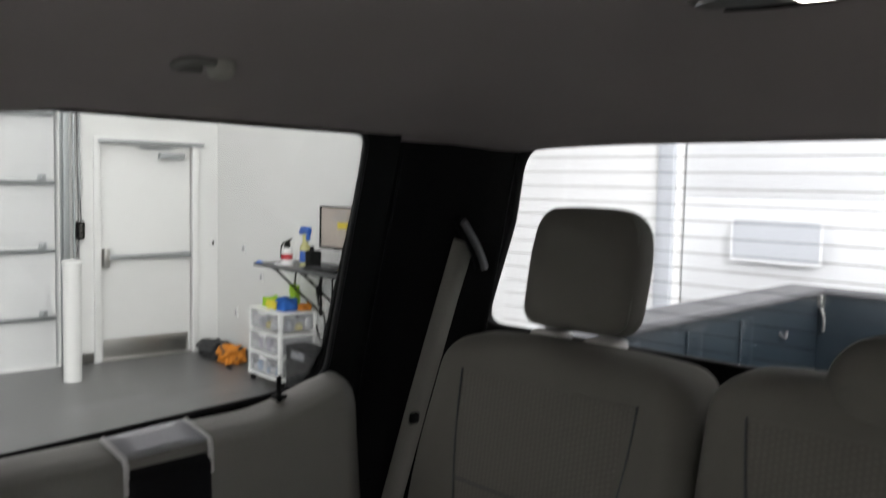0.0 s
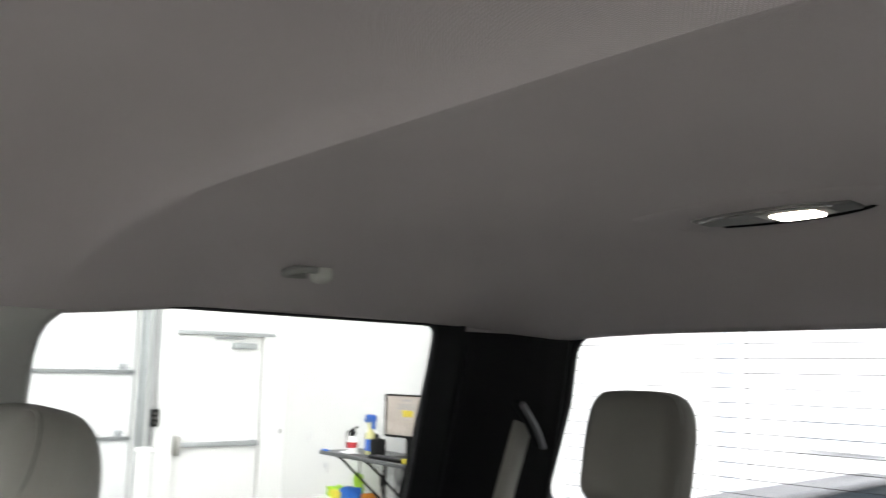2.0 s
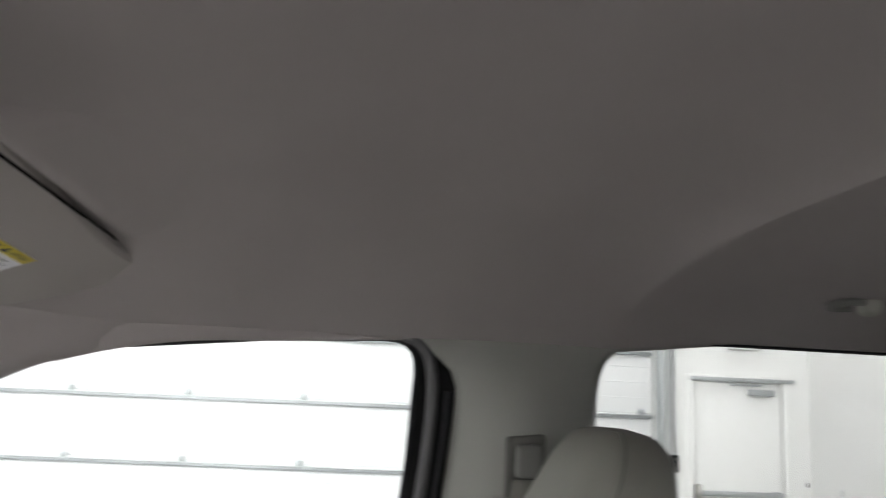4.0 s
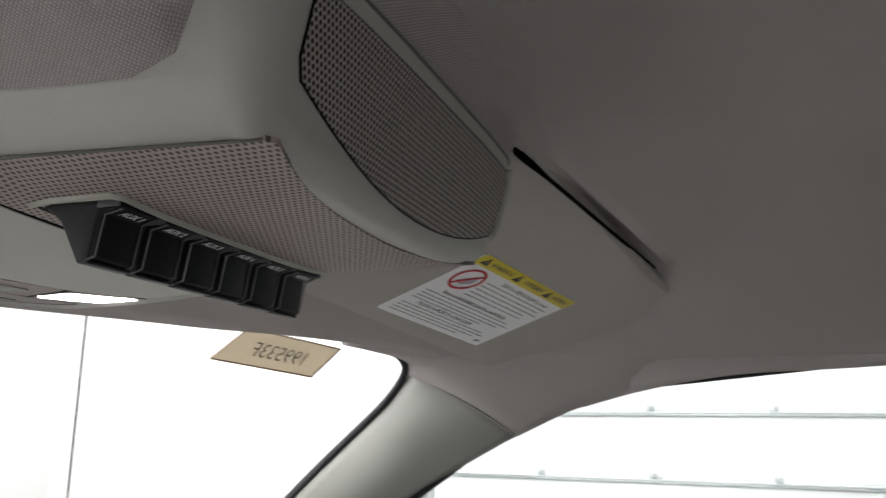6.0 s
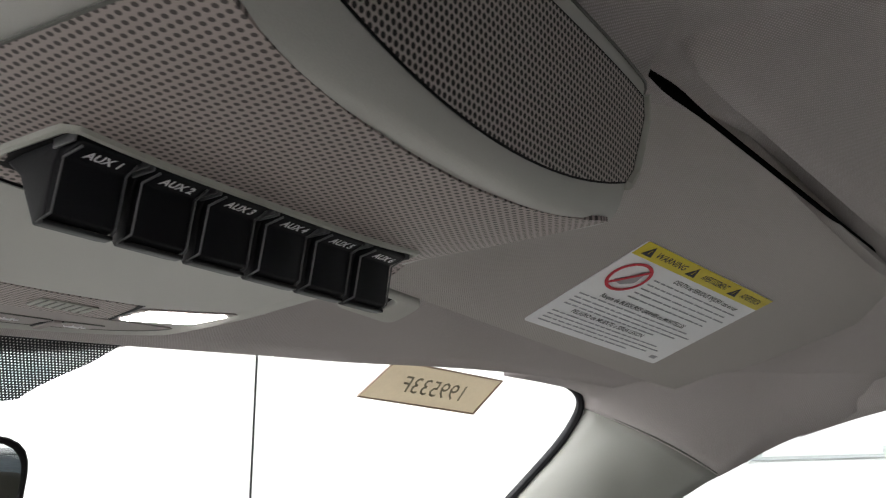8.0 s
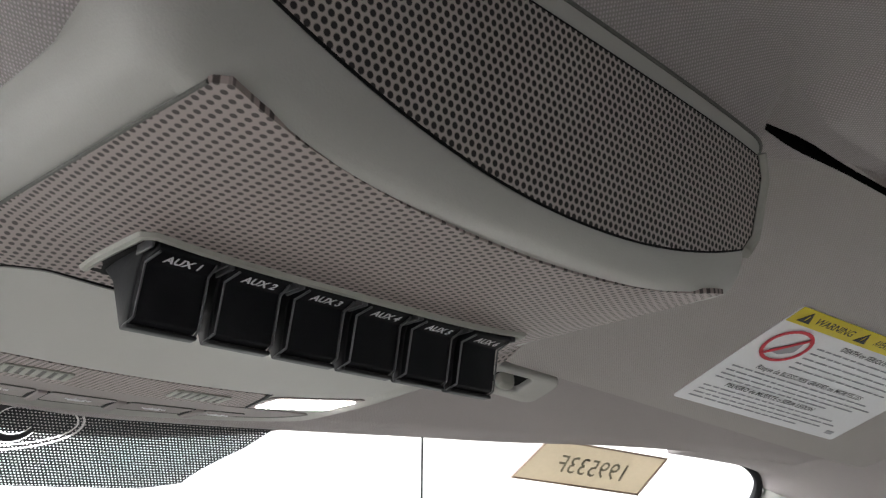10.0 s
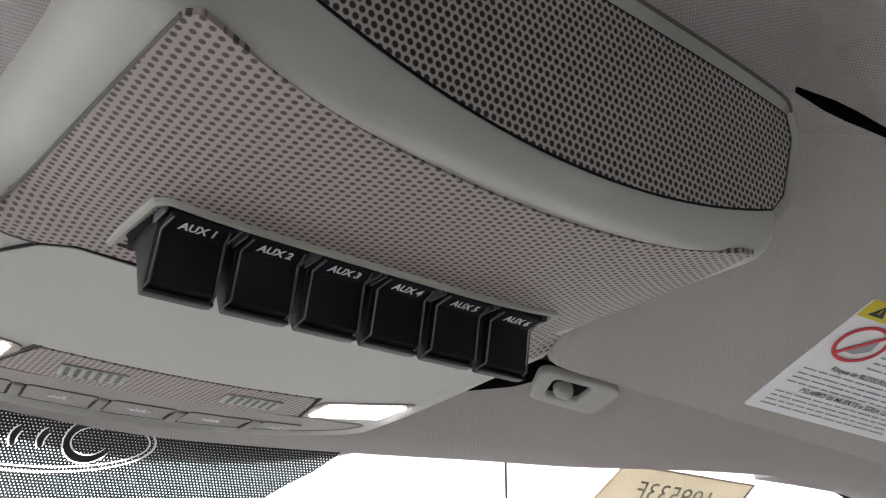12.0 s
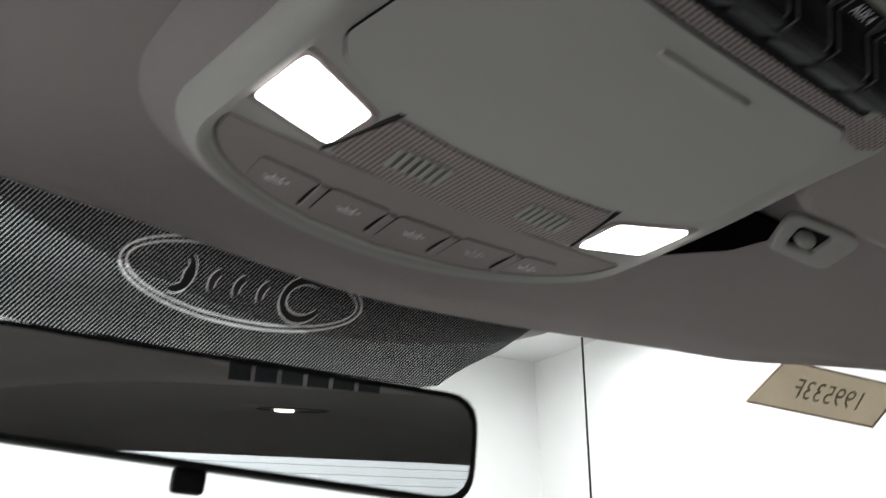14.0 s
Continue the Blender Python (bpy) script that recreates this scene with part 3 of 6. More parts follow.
def sectional_door(name, a, b, rows_n, place, label):
    """place(w, d, z): w along the door, d into the room."""
    door = thing(name, label, "garage door", SHOP, kind="structure")
    for k in range(rows_n):
        z0 = FLOOR - 0.125 + k * SECTION
        cut = 0.128 if k == 0 else 0.0
        bm = rbox(b - a, 0.045, SECTION - 0.002 - cut, 0.002 if name == "garage_door_2" else 0.006, 1, (0, 0, cut / 2))
        for v in bm.verts:
            v.co = place((a + b) / 2 + v.co.x, v.co.y - 0.03, z0 + SECTION / 2 + v.co.z)
        bmesh.ops.recalc_face_normals(bm, faces=bm.faces)
        p = part("panel", bm, PANEL, door)
        for dz in (0.15, 0.30, 0.45) if name == "garage_door_1" else ():
            bm = rbox(b - a - 0.02, 0.004, 0.012, 0.0015, 1)
            for v in bm.verts:
                v.co = place((a + b) / 2 + v.co.x, v.co.y - 0.0075, z0 + dz + v.co.z)
            bmesh.ops.recalc_face_normals(bm, faces=bm.faces)
            part("ridge", bm, PANEL, p)
        if k and name == "garage_door_1":
            bm = join(rbox(b - a - 0.02, 0.05, 0.035, 0.004, 1), rbox(b - a - 0.02, 0.02, 0.012, 0.003, 1, (0, 0.03, 0.012)))
            for v in bm.verts:
                v.co = place((a + b) / 2 + v.co.x, v.co.y + 0.018, z0 - 0.03 + v.co.z)
            bmesh.ops.recalc_face_normals(bm, faces=bm.faces)
            part("stiffener", bm, GALV, p, "galvanised stiffening rail")
            for w in span(a + 0.12, b - 0.12, 6):
                bm = join(rbox(0.07, 0.012, 0.09, 0.004, 1), rbox(0.03, 0.03, 0.04, 0.006, 1, (0, 0.02, 0.02)))
                for v in bm.verts:
                    v.co = place(w + v.co.x, v.co.y + 0.045, z0 + v.co.z)
                bmesh.ops.recalc_face_normals(bm, faces=bm.faces)
                part("hinge", bm, GALV, p, "galvanised hinge")
    return door


east_door = sectional_door("garage_door_1", GD0 + 0.02, GD1 - 0.02, 6, lambda w, d, z: Vector((U + 0.05 - d, w, z)), "white ribbed sectional garage door with galvanised rails")
south_door = sectional_door("garage_door_2", RD0 + 0.02, RD1 - 0.02, 6, lambda w, d, z: Vector((w, V - 0.05 + d, z)), "white ribbed sectional garage door with a small window")
for v in (GD0 - 0.06, GD1 + 0.02):
    bm = join(slab(U - 0.10, U - 0.02, v, v + 0.006, FLOOR, 3.6), slab(U - 0.10, U - 0.09, v, v + 0.05, FLOOR, 3.6), slab(U - 0.03, U - 0.02, v, v + 0.06, FLOOR, 3.6))
    part("track", bm, GALV, east_door, "galvanised steel door track")
bm = slab(RD1 + 0.005, RD1 + 0.10, V - 0.01, V + 0.03, FLOOR, 3.7)
part("track", bm, material("pale_grey_steel", (0.52, 0.54, 0.57), 0.5, grain=0.05, grain_scale=50), south_door, "pale grey steel door track")
win = part("window_frame", flat(rounded([(1.505, 1.470, 0.02), (1.975, 1.470, 0.02), (1.975, 1.688, 0.02), (1.505, 1.688, 0.02)]), [rounded([(1.520, 1.482, 0.016), (1.960, 1.482, 0.016), (1.960, 1.676, 0.016), (1.520, 1.676, 0.016)])], 0.0016, 0.0004,
           lambda co: Vector((co.x, V - 0.001 + co.z, co.y))), PANEL, south_door, "white plastic window frame")
PALE = material("frosted_window", (0.55, 0.57, 0.60), 0.25, stain=0.03)
part("pane", flat(rounded([(1.518, 1.480, 0.016), (1.962, 1.480, 0.016), (1.962, 1.678, 0.016), (1.518, 1.678, 0.016)]), (), 0.006, 0, lambda co: Vector((co.x, V - 0.004 + co.z, co.y))), PALE, win, "pale frosted pane")

# exit door
exit_door = thing("door_5", "white steel exit door with a panic bar and steel kick plate", "door", SHOP, kind="structure")
part("leaf", slab(U + 0.03, U + 0.075, D0 + 0.004, D1 - 0.004, FLOOR + 0.012, DZ - 0.004, 0.003), WHITE, exit_door)
fr = join(slab(U - 0.03, U + 0.12, D0 - 0.06, D0, FLOOR, DZ + 0.06), slab(U - 0.03, U + 0.12, D1, D1 + 0.06, FLOOR, DZ + 0.06), slab(U - 0.031, U + 0.12, D0 - 0.06, D1 + 0.06, DZ, DZ + 0.06))
part("door_frame", fr, WHITE, exit_door, "white steel door frame")
part("kick_plate", slab(U + 0.024, U + 0.03, D0 + 0.03, D1 - 0.03, FLOOR + 0.02, FLOOR + 0.205, 0.001), STEEL, exit_door, "brushed steel kick plate")
part("drip_strip", slab(U - 0.045, U - 0.0305, D0 - 0.11, D1 + 0.02, DZ + 0.004, DZ + 0.040, 0.004), GALV, exit_door, "grey weather strip over the door")
part("threshold", slab(U - 0.02, U + 0.10, D0, D1, FLOOR, FLOOR + 0.014, 0.003), STEEL, exit_door, "steel threshold")
bar = part("panic_bar", join(slab(U - 0.055, U - 0.025, D0 + 0.03, D1 - 0.03, FLOOR + 0.955, FLOOR + 1.005, 0.006), slab(U - 0.02, U + 0.03, D0 + 0.04, D0 + 0.10, FLOOR + 0.95, FLOOR + 1.01, 0.006)), GALV, exit_door, "grey metal panic bar")
part("latch_case", slab(U - 0.06, U + 0.03, D1 - 0.075, D1 - 0.02, FLOOR + 0.88, FLOOR + 1.06, 0.01), STEEL, bar, "dark latch case")
part("door_closer", join(slab(U - 0.03, U + 0.03, D0 + 0.08, D0 + 0.33, DZ - 0.125, DZ - 0.065, 0.008), slab(U - 0.01, U + 0.01, D0 + 0.2, D0 + 0.52, DZ - 0.035, DZ - 0.015, 0.004)), GALV, exit_door, "grey door closer")

# things by the exit door
bollard = thing("bollard", "white painted steel bollard standing beside the garage door", "bollard", SHOP @ Matrix.Translation((7.06, -2.22, FLOOR)))
part("post", tube([(0, 0, 0), (0, 0, 1.0)], 0.073, seg=6), WHITE, bollard)
part("cap", rbox(0.146, 0.146, 0.05, 0.024, 2, (0, 0, 1.0)), WHITE, bollard, "rounded white cap")

ctl = thing("door_control", "black push-button door control hung on cords", "control box", SHOP @ Matrix.Translation((U - 0.03, -2.47, 1.33)))
part("case", rbox(0.05, 0.075, 0.16, 0.008, 1), BLACK, ctl)
for dz in (-0.045, 0, 0.045):
    part("button", rbox(0.01, 0.025, 0.025, 0.004, 1, (-0.028, 0, dz)), TRIM_DARK, ctl, "dark grey button")
part("cord", tube([(0, -0.01, 0.08), (0.0, 0.01, 0.6), (0.01, -0.02, 1.9)], 0.006, smooth=True), RUBBER_GREY, ctl, "grey hanging cord")
part("cord", tube([(0, 0.02, -0.08), (0.0, 0.04, -0.35), (0.0, 0.0, -0.62), (0.01, 0.03, 1.9)], 0.005, smooth=True), RUBBER_GREY, ctl, "grey hanging cord")


# ---- overhead console ----
TILT = Matrix.Translation((0, 0.6, 1.886)) @ Matrix.Rotation(radians(2.2), 4, "Y") @ Matrix.Translation((0, -0.6, -1.886))
console = thing("overhead_console", "grey plastic overhead console with perforated panels and switches", "overhead console", TILT)


HALF = [(0.52, 0.1148), (0.57, 0.1168), (0.60, 0.1190), (0.64, 0.1242), (0.67, 0.1280), (0.71, 0.1310), (0.765, 0.1348), (0.81, 0.1380)]


def console_half(y):
    """Half the console's width at y."""
    if y < 0.81:
        for (a, p), (b, q) in zip(HALF, HALF[1:]):
            if y <= b:
                return p + (q - p) * max(0.0, y - a) / (b - a)
    return 0.138 * math.sqrt(max(0.0, 1 - ((y - 0.81) / 0.084) ** 2.15))


def bottom_z(x, y):
    """The console's underside, crowned across."""
    t = step01((y - 0.628) / 0.02)
    return 1.8895 - 0.0025 * t + (1 - t) * 60 * x ** 4 + t * x * x * (0.40 - 0.2 * step01((y - 0.66) / 0.09)) + 0.004 * step01((y - 0.80) / 0.09)


REAR_Y = 0.5205
right = [(x, REAR_Y) for x in span(0.0, 0.1013, 10)]
right += [(0.1013 + 0.0135 * math.sin(a), REAR_Y + 0.0135 * (1 - math.cos(a))) for a in span(0.2, math.pi / 2, 8)]
right += [(console_half(y), y) for y in span(0.545, 0.81, 18)]
right += [(console_half(y), y) for y in [0.81 + 0.084 * math.sin(a) for a in span(0.08, math.pi / 2 - 0.02, 18)]] + [(0.0, 0.894)]
m_right = len(right)
outline = right + [(-x, y) for x, y in reversed(right[1:-1])]
n_out = len(outline)
out_norm = []
for i in range(n_out):
    t = (Vector(outline[(i + 1) % n_out]) - Vector(outline[i - 1])).normalized()
    out_norm.append(Vector((t.y, -t.x)))


def rearness(y):
    return step01((0.552 - y) / 0.028)


def shell_point(i, inset, dz):
    """A point of the console's rim: inset inwards, dz above the underside; the rear face leans back."""
    (x, y), n = outline[i], out_norm[i]
    lean = 0.26 * rearness(y) * max(0.0, dz - 0.01)
    px, py = x - n.x * inset, y - n.y * inset
    return Vector((px + n.x * lean, py + n.y * lean, bottom_z(px, y) + dz))


def trim_height(i):
    """How far the plastic reaches up before the headliner cloth begins."""
    y = outline[i][1]
    h = 0.0105 + 0.0505 * rearness(y)
    return h - rearness(y) * (bottom_z(outline[i][0], y) - 1.8895)


def shell_mesh():
    """The rear face and sides up to the cloth, a rounded lower rim and the crowned underside."""
    bm = bmesh.new()
    rings = []
    for inset, dz in ((0.0, 1.0), (0.0, 0.75), (0.0, 0.5), (0.0004, -0.0085), (0.0016, -0.0055), (0.0040, -0.0020), (0.0070, 0.0004), (0.0105, 0.0016), (0.0135, 0.0012), (0.0165, 0.0)):
        rg = []
        for i in range(n_out):
            front = 0.4 + 1.4 * step01((outline[i][1] - 0.66) / 0.12)
            h = max(trim_height(i) * dz, 0.0088 + 0.0005 * dz) if inset == 0.0 and dz > 0 else -dz * (front if dz > 0 else 1)
            rg.append(bm.verts.new(shell_point(i, inset, h)))
        rings.append(rg)
    for a, b in zip(rings, rings[1:]):
        for i in range(n_out):
            j = (i + 1) % n_out
            bm.faces.new((a[i], a[j], b[j], b[i]))
    last = rings[-1]
    cols_ = 12
    lines = []
    for i in range(m_right):
        a, b = last[i], last[(n_out - i) % n_out]
        if a is b:
            lines.append([a])
            continue
        row = [a]
        for k in range(1, cols_):
            p = a.co.lerp(b.co, k / cols_)
            row.append(bm.verts.new((p.x, p.y, bottom_z(p.x, p.y))))
        lines.append(row + [b])
    for a, b in zip(lines, lines[1:]):
        if len(a) == 1 or len(b) == 1:
            one, many = (a, b) if len(a) == 1 else (b, a)
            for k in range(len(many) - 1):
                bm.faces.new((one[0], many[k], many[k + 1]))
        else:
            for k in range(cols_):
                bm.faces.new((a[k], a[k + 1], b[k + 1], b[k]))
    bmesh.ops.recalc_face_normals(bm, faces=bm.faces)
    return bm


# cloth pod that carries the console, flaring up into the headliner
POD_REAR = [(-0.0006, -0.001), (0.0, 0.004), (0.0015, 0.014), (0.006, 0.026), (0.018, 0.036), (0.045, 0.043), (0.09, 0.047)]
POD_SIDE = [(-0.0006, -0.001), (0.003, 0.0006), (0.012, 0.005), (0.032, 0.018), (0.062, 0.038), (0.10, 0.062), (0.15, 0.085)]
POD_STEEP = [(-0.0006, -0.001), (0.0010, 0.012), (0.0040, 0.030), (0.009, 0.052), (0.016, 0.068), (0.026, 0.082), (0.04, 0.094)]


def pod_mesh():
    bm = bmesh.new()
    rows_ = []
    for k in range(len(POD_REAR)):
        rg = []
        for i in range(n_out):
            (x, y), n = outline[i], out_norm[i]
            r, st = rearness(y), step01((x - 0.05) / 0.05) * step01((0.86 - y) / 0.04)
            side = Vector(POD_SIDE[k]).lerp(Vector(POD_STEEP[k]), st)
            o, h = side.lerp(Vector(POD_REAR[k]), r)
            p = shell_point(i, -o, trim_height(i) + h)
            rg.append(bm.verts.new((p.x, p.y, min(p.z, liner_z(p.x, p.y) + 0.008))))
        rows_.append(rg)
    for a, b in zip(rows_, rows_[1:]):
        for i in range(n_out):
            j = (i + 1) % n_out
            bm.faces.new((a[i], b[i], b[j], a[j]))
    bmesh.ops.recalc_face_normals(bm, faces=bm.faces)
    return bm


pod = part("headliner_pod", pod_mesh(), LINER, m=TILT)
tagged(pod, "taupe cloth pod of the headliner round the console", "headliner", kind="structure")
part("shell", shell_mesh(), TRIM, console)


# perforated lower panel behind the switches
panel_edge = [(x, 0.539 - (1.45 if x < 0.012 else 2.4) * (x - 0.012) ** 2) for x in span(-0.0935, 0.090, 24)]
panel_edge += [(0.0965, 0.5245), (0.1045, 0.552), (0.1115, 0.60), (0.1165, 0.638), (0.1135, 0.648), (0.106, 0.6530), (0.093, 0.6515), (0.083, 0.6460), (0.06, 0.6455), (-0.06, 0.6455), (-0.083, 0.6465),
               (-0.0935, 0.6535), (-0.1015, 0.6550), (-0.1085, 0.6510), (-0.1102, 0.6465), (-0.1050, 0.6255), (-0.1018, 0.586), (-0.0990, 0.552), (-0.0968, 0.5265)]


def fine(edge, step=0.006):
    """The same outline with short edges, so that it follows a curved surface."""
    out = []
    for i, p in enumerate(edge):
        q = edge[(i + 1) % len(edge)]
        k = max(1, int((Vector(q) - Vector(p)).length / step))
        out += [tuple(Vector(p).lerp(Vector(q), j / k)) for j in range(k)]
    return out


def inside(edge, x, y):
    hit = False
    for i, (x1, y1) in enumerate(edge):
        x0, y0 = edge[i - 1]
        if (y1 > y) != (y0 > y) and x < (x0 - x1) * (y - y1) / (y0 - y1) + x1:
            hit = not hit
    return hit


def cover(edge, lift, x0=-0.15, x1=0.15, y0=0.5, y1=0.9, step=0.004):
    """A skin on the console's underside within an outline, made of small faces clipped to it."""
    from mathutils.geometry import delaunay_2d_cdt
    ring = fine(edge, step)
    pts = [Vector(p) for p in ring]
    k = len(pts)
    for i in range(int((x1 - x0) / step / 2) + 1):
        for j in range(int((y1 - y0) / step / 4) + 1):
            p = (x0 + i * step * 2, y0 + j * step * 4)
            if inside(edge, *p):
                pts.append(Vector(p))
    vs, _, fs, _, _, _ = delaunay_2d_cdt(pts, [(i, (i + 1) % k) for i in range(k)], [], 1, 1e-6)
    bm = bmesh.new()
    bv = [bm.verts.new((v.x, v.y, bottom_z(v.x, v.y) - lift)) for v in vs]
    for f in fs:
        bm.faces.new([bv[i] for i in f])
    bmesh.ops.recalc_face_normals(bm, faces=bm.faces)
    skirt = bmesh.ops.extrude_face_region(bm, geom=bm.faces[:])
    for v in skirt["geom"]:
        if isinstance(v, bmesh.types.BMVert):
            v.co.z += lift + 0.001
    bmesh.ops.recalc_face_normals(bm, faces=bm.faces)
    return bm


def under_line(edge, off):
    return [Vector((x, y, bottom_z(x, y) - off)) for x, y in fine(edge)]


bm = cover(panel_edge, 0.0008)
part("mesh_panel", planar_uv(bm, lambda c: c.y, lambda c: c.x), MESH, console, "finely perforated taupe panel")
part("panel_gap", tube([Vector((x, y, bottom_z(x, y) - 0.0006)) for x, y in panel_edge[-8:]], 0.0006, False, 1, True), TRIM_DARK, console, "dark shadow gap")


# grille in the rear face
def rear_face(co):
    return Vector((co.x, REAR_Y + 0.0006 - (co.y - bottom_z(co.x, 0.52) - 0.010) * 0.26 - co.z, co.y))


g_low = [(x, 1.8950 + 2.0 * abs(x - 0.010) ** 2.05) for x in span(-0.092, 0.102, 26)]
g_edge = fine(g_low + [(0.1075, 1.9165), (0.1095, 1.938), (0.1045, 1.9442), (0.0, 1.9438), (-0.090, 1.9430), (-0.0965, 1.937), (-0.0955, 1.920)])


def rear_cover(edge, lift):
    from mathutils.geometry import delaunay_2d_cdt
    k = len(edge)
    pts = [Vector(p) for p in edge] + [Vector((x, z)) for x in span(-0.12, 0.12, 30) for z in span(1.89, 1.96, 6) if inside(edge, x, z)]
    vs, _, fs, _, _, _ = delaunay_2d_cdt(pts, [(i, (i + 1) % k) for i in range(k)], [], 1, 1e-6)
    bm = bmesh.new()
    bv = [bm.verts.new(rear_face(Vector((v.x, v.y, lift)))) for v in vs]
    for f in fs:
        bm.faces.new([bv[i] for i in f])
    bmesh.ops.recalc_face_normals(bm, faces=bm.faces)
    return bm


part("grille_panel", planar_uv(rear_cover(g_edge, 0.0016), lambda c: c.x, lambda c: c.z), GRILLE, console, "coarse perforated speaker grille")
part("grille_gap", tube([rear_face(Vector((x, y, 0.0012))) for x, y in g_edge], 0.0005, True, 1), BLACK, console, "dark shadow gap")
rim = [shell_point(i, 0.0, trim_height(i)) for i in range(-14, 15)]
part("cloth_gap", tube([Vector((p.x, p.y - 0.0004, p.z)) for p in rim], 0.0007, False, 1), TRIM_DARK, console, "dark joint between trim and cloth")
part("grille_lip", tube([rear_face(Vector((x + (0.0034 if x > 0.09 else 0), y + (0.0018 if y > 1.938 else 0), 0.0006))) for x, y in g_edge if x > 0.1015], 0.0026, False, 2), VINYL, console, "pale raised grille edge")

# storage bin door
bin_half = [(0.062, 0.7550, 0.006), (0.086, 0.7500, 0.012), (0.105, 0.7390, 0.012), (0.1118, 0.7280, 0.010), (0.1065, 0.693, 0.06), (0.1010, 0.670, 0.02), (0.0925, 0.6540, 0.012), (0.083, 0.6475, 0.010)]
bin_edge = rounded([(-x, y, r) for x, y, r in bin_half] + bin_half[::-1] + [(0.03, 0.7575, 0.1), (0, 0.7583, 0.1), (-0.03, 0.7575, 0.1)])
part("bin_door", cover(bin_edge, 0.0014), TRIM, console, "smooth grey storage bin door")
part("bin_gap", tube(under_line(bin_edge, 0.0004), 0.0007, True, 1), BLACK, console, "dark shadow gap")
part("finger_pull", rbox(0.054, 0.0036, 0.0022, 0.0010, 1, (0.005, 0.6608, bottom_z(0.005, 0.6608) - 0.0016)), TRIM, console, "moulded finger pull")

# map lamps
for sign, quad in ((-1, [(-0.121, 0.780), (-0.118, 0.742), (-0.075, 0.760), (-0.077, 0.791)]), (1, [(0.121, 0.780), (0.118, 0.742), (0.077, 0.762), (0.080, 0.795)])):
    c = Vector((sum(p[0] for p in quad) / 4, sum(p[1] for p in quad) / 4 + 0.003))
    k_ = 0.94 if sign < 0 else 0.92
    quad = [(c.x + (p[0] - c.x) * k_, c.y + 0.001 + (p[1] - c.y + 0.003) * k_) for p in quad]
    big = rounded([(c.x + (p[0] - c.x) * 1.22, c.y + (p[1] - c.y) * 1.25, 0.006) for p in quad])
    lens_edge = rounded([(*p, 0.004) for p in quad])
    part("lamp_bezel", cover(big, 0.0007), TAUPE, console, "grey lamp surround")
    part("map_lamp", cover(lens_edge, 0.0012), LAMP_ON, console, "lit white map lamp lens")

# front strip with microphone slots and buttons
strip = rounded([(-0.066, 0.7585, 0.004), (-0.078, 0.800, 0.008), (-0.03, 0.8035, 0.1), (0.03, 0.8035, 0.1), (0.080, 0.800, 0.008), (0.066, 0.7585, 0.004), (0.03, 0.7620, 0.1), (-0.03, 0.7620, 0.1)])
bm = cover(strip, 0.0009)
part("mesh_strip", planar_uv(bm, lambda c: c.y, lambda c: c.x), MESH, console, "finely perforated taupe strip")
for sx in (-1, 1):
    part("strip_gap", tube(under_line([(sx * 0.0665, 0.7535), (sx * 0.0785, 0.799), (sx * 0.0784, 0.7985), (sx * 0.0666, 0.7537)], 0.0004), 0.0012, False, 1), BLACK, console, "dark shadow gap")
front_edge = [(0.121 * math.sqrt(max(0.0, 1 - t ** 2.2)), 0.803 + 0.068 * t) for t in span(0, 1, 16)]
front_edge += [(-x, y) for x, y in reversed(front_edge[:-1])]
part("button_panel", cover(front_edge, 0.0007), TAUPE, console, "taupe panel round the buttons")
# thin dark tube that paints the shadow line inside the rim
rim_line = [(x * 1.012, y) for x, y in front_edge]
part("rim_shade_line", tube([Vector((x, y, bottom_z(x, y) - 0.0002)) for x, y in rim_line], 0.0009, False, 1), TRIM_DARK, console, "dark line painted as shadow inside the rim")
for cx in (-0.037, 0.042):
    for k in range(7):
        x = cx + (k - 3) * 0.0046
        part("slot_rib", rbox(0.0024, 0.0165, 0.0010, 0.0004, 1, (x, 0.783, bottom_z(x, 0.783) - 0.0014), lambda q: (q.x + 0.12 * q.y, q.y, q.z)), VINYL, console, "pale microphone rib" if k == 0 else "")
        if k < 6:
            part("slot", rbox(0.0024, 0.0150, 0.0006, 0.0002, 1, (x + 0.0023, 0.783, bottom_z(x + 0.0023, 0.783) - 0.0011), lambda q: (q.x + 0.12 * q.y, q.y, q.z)), TRIM_DARK, console, "dark microphone slot" if k == 0 else "")
    for d in (-1, 1):
        part("slot_rib", rbox(0.0290, 0.0011, 0.0008, 0.0003, 1, (cx + d * 0.001, 0.783 + d * 0.0080, bottom_z(cx, 0.783) - 0.0013)), VINYL, console)
BX = (-0.098, -0.058, -0.016, 0.025, 0.068, 0.098)
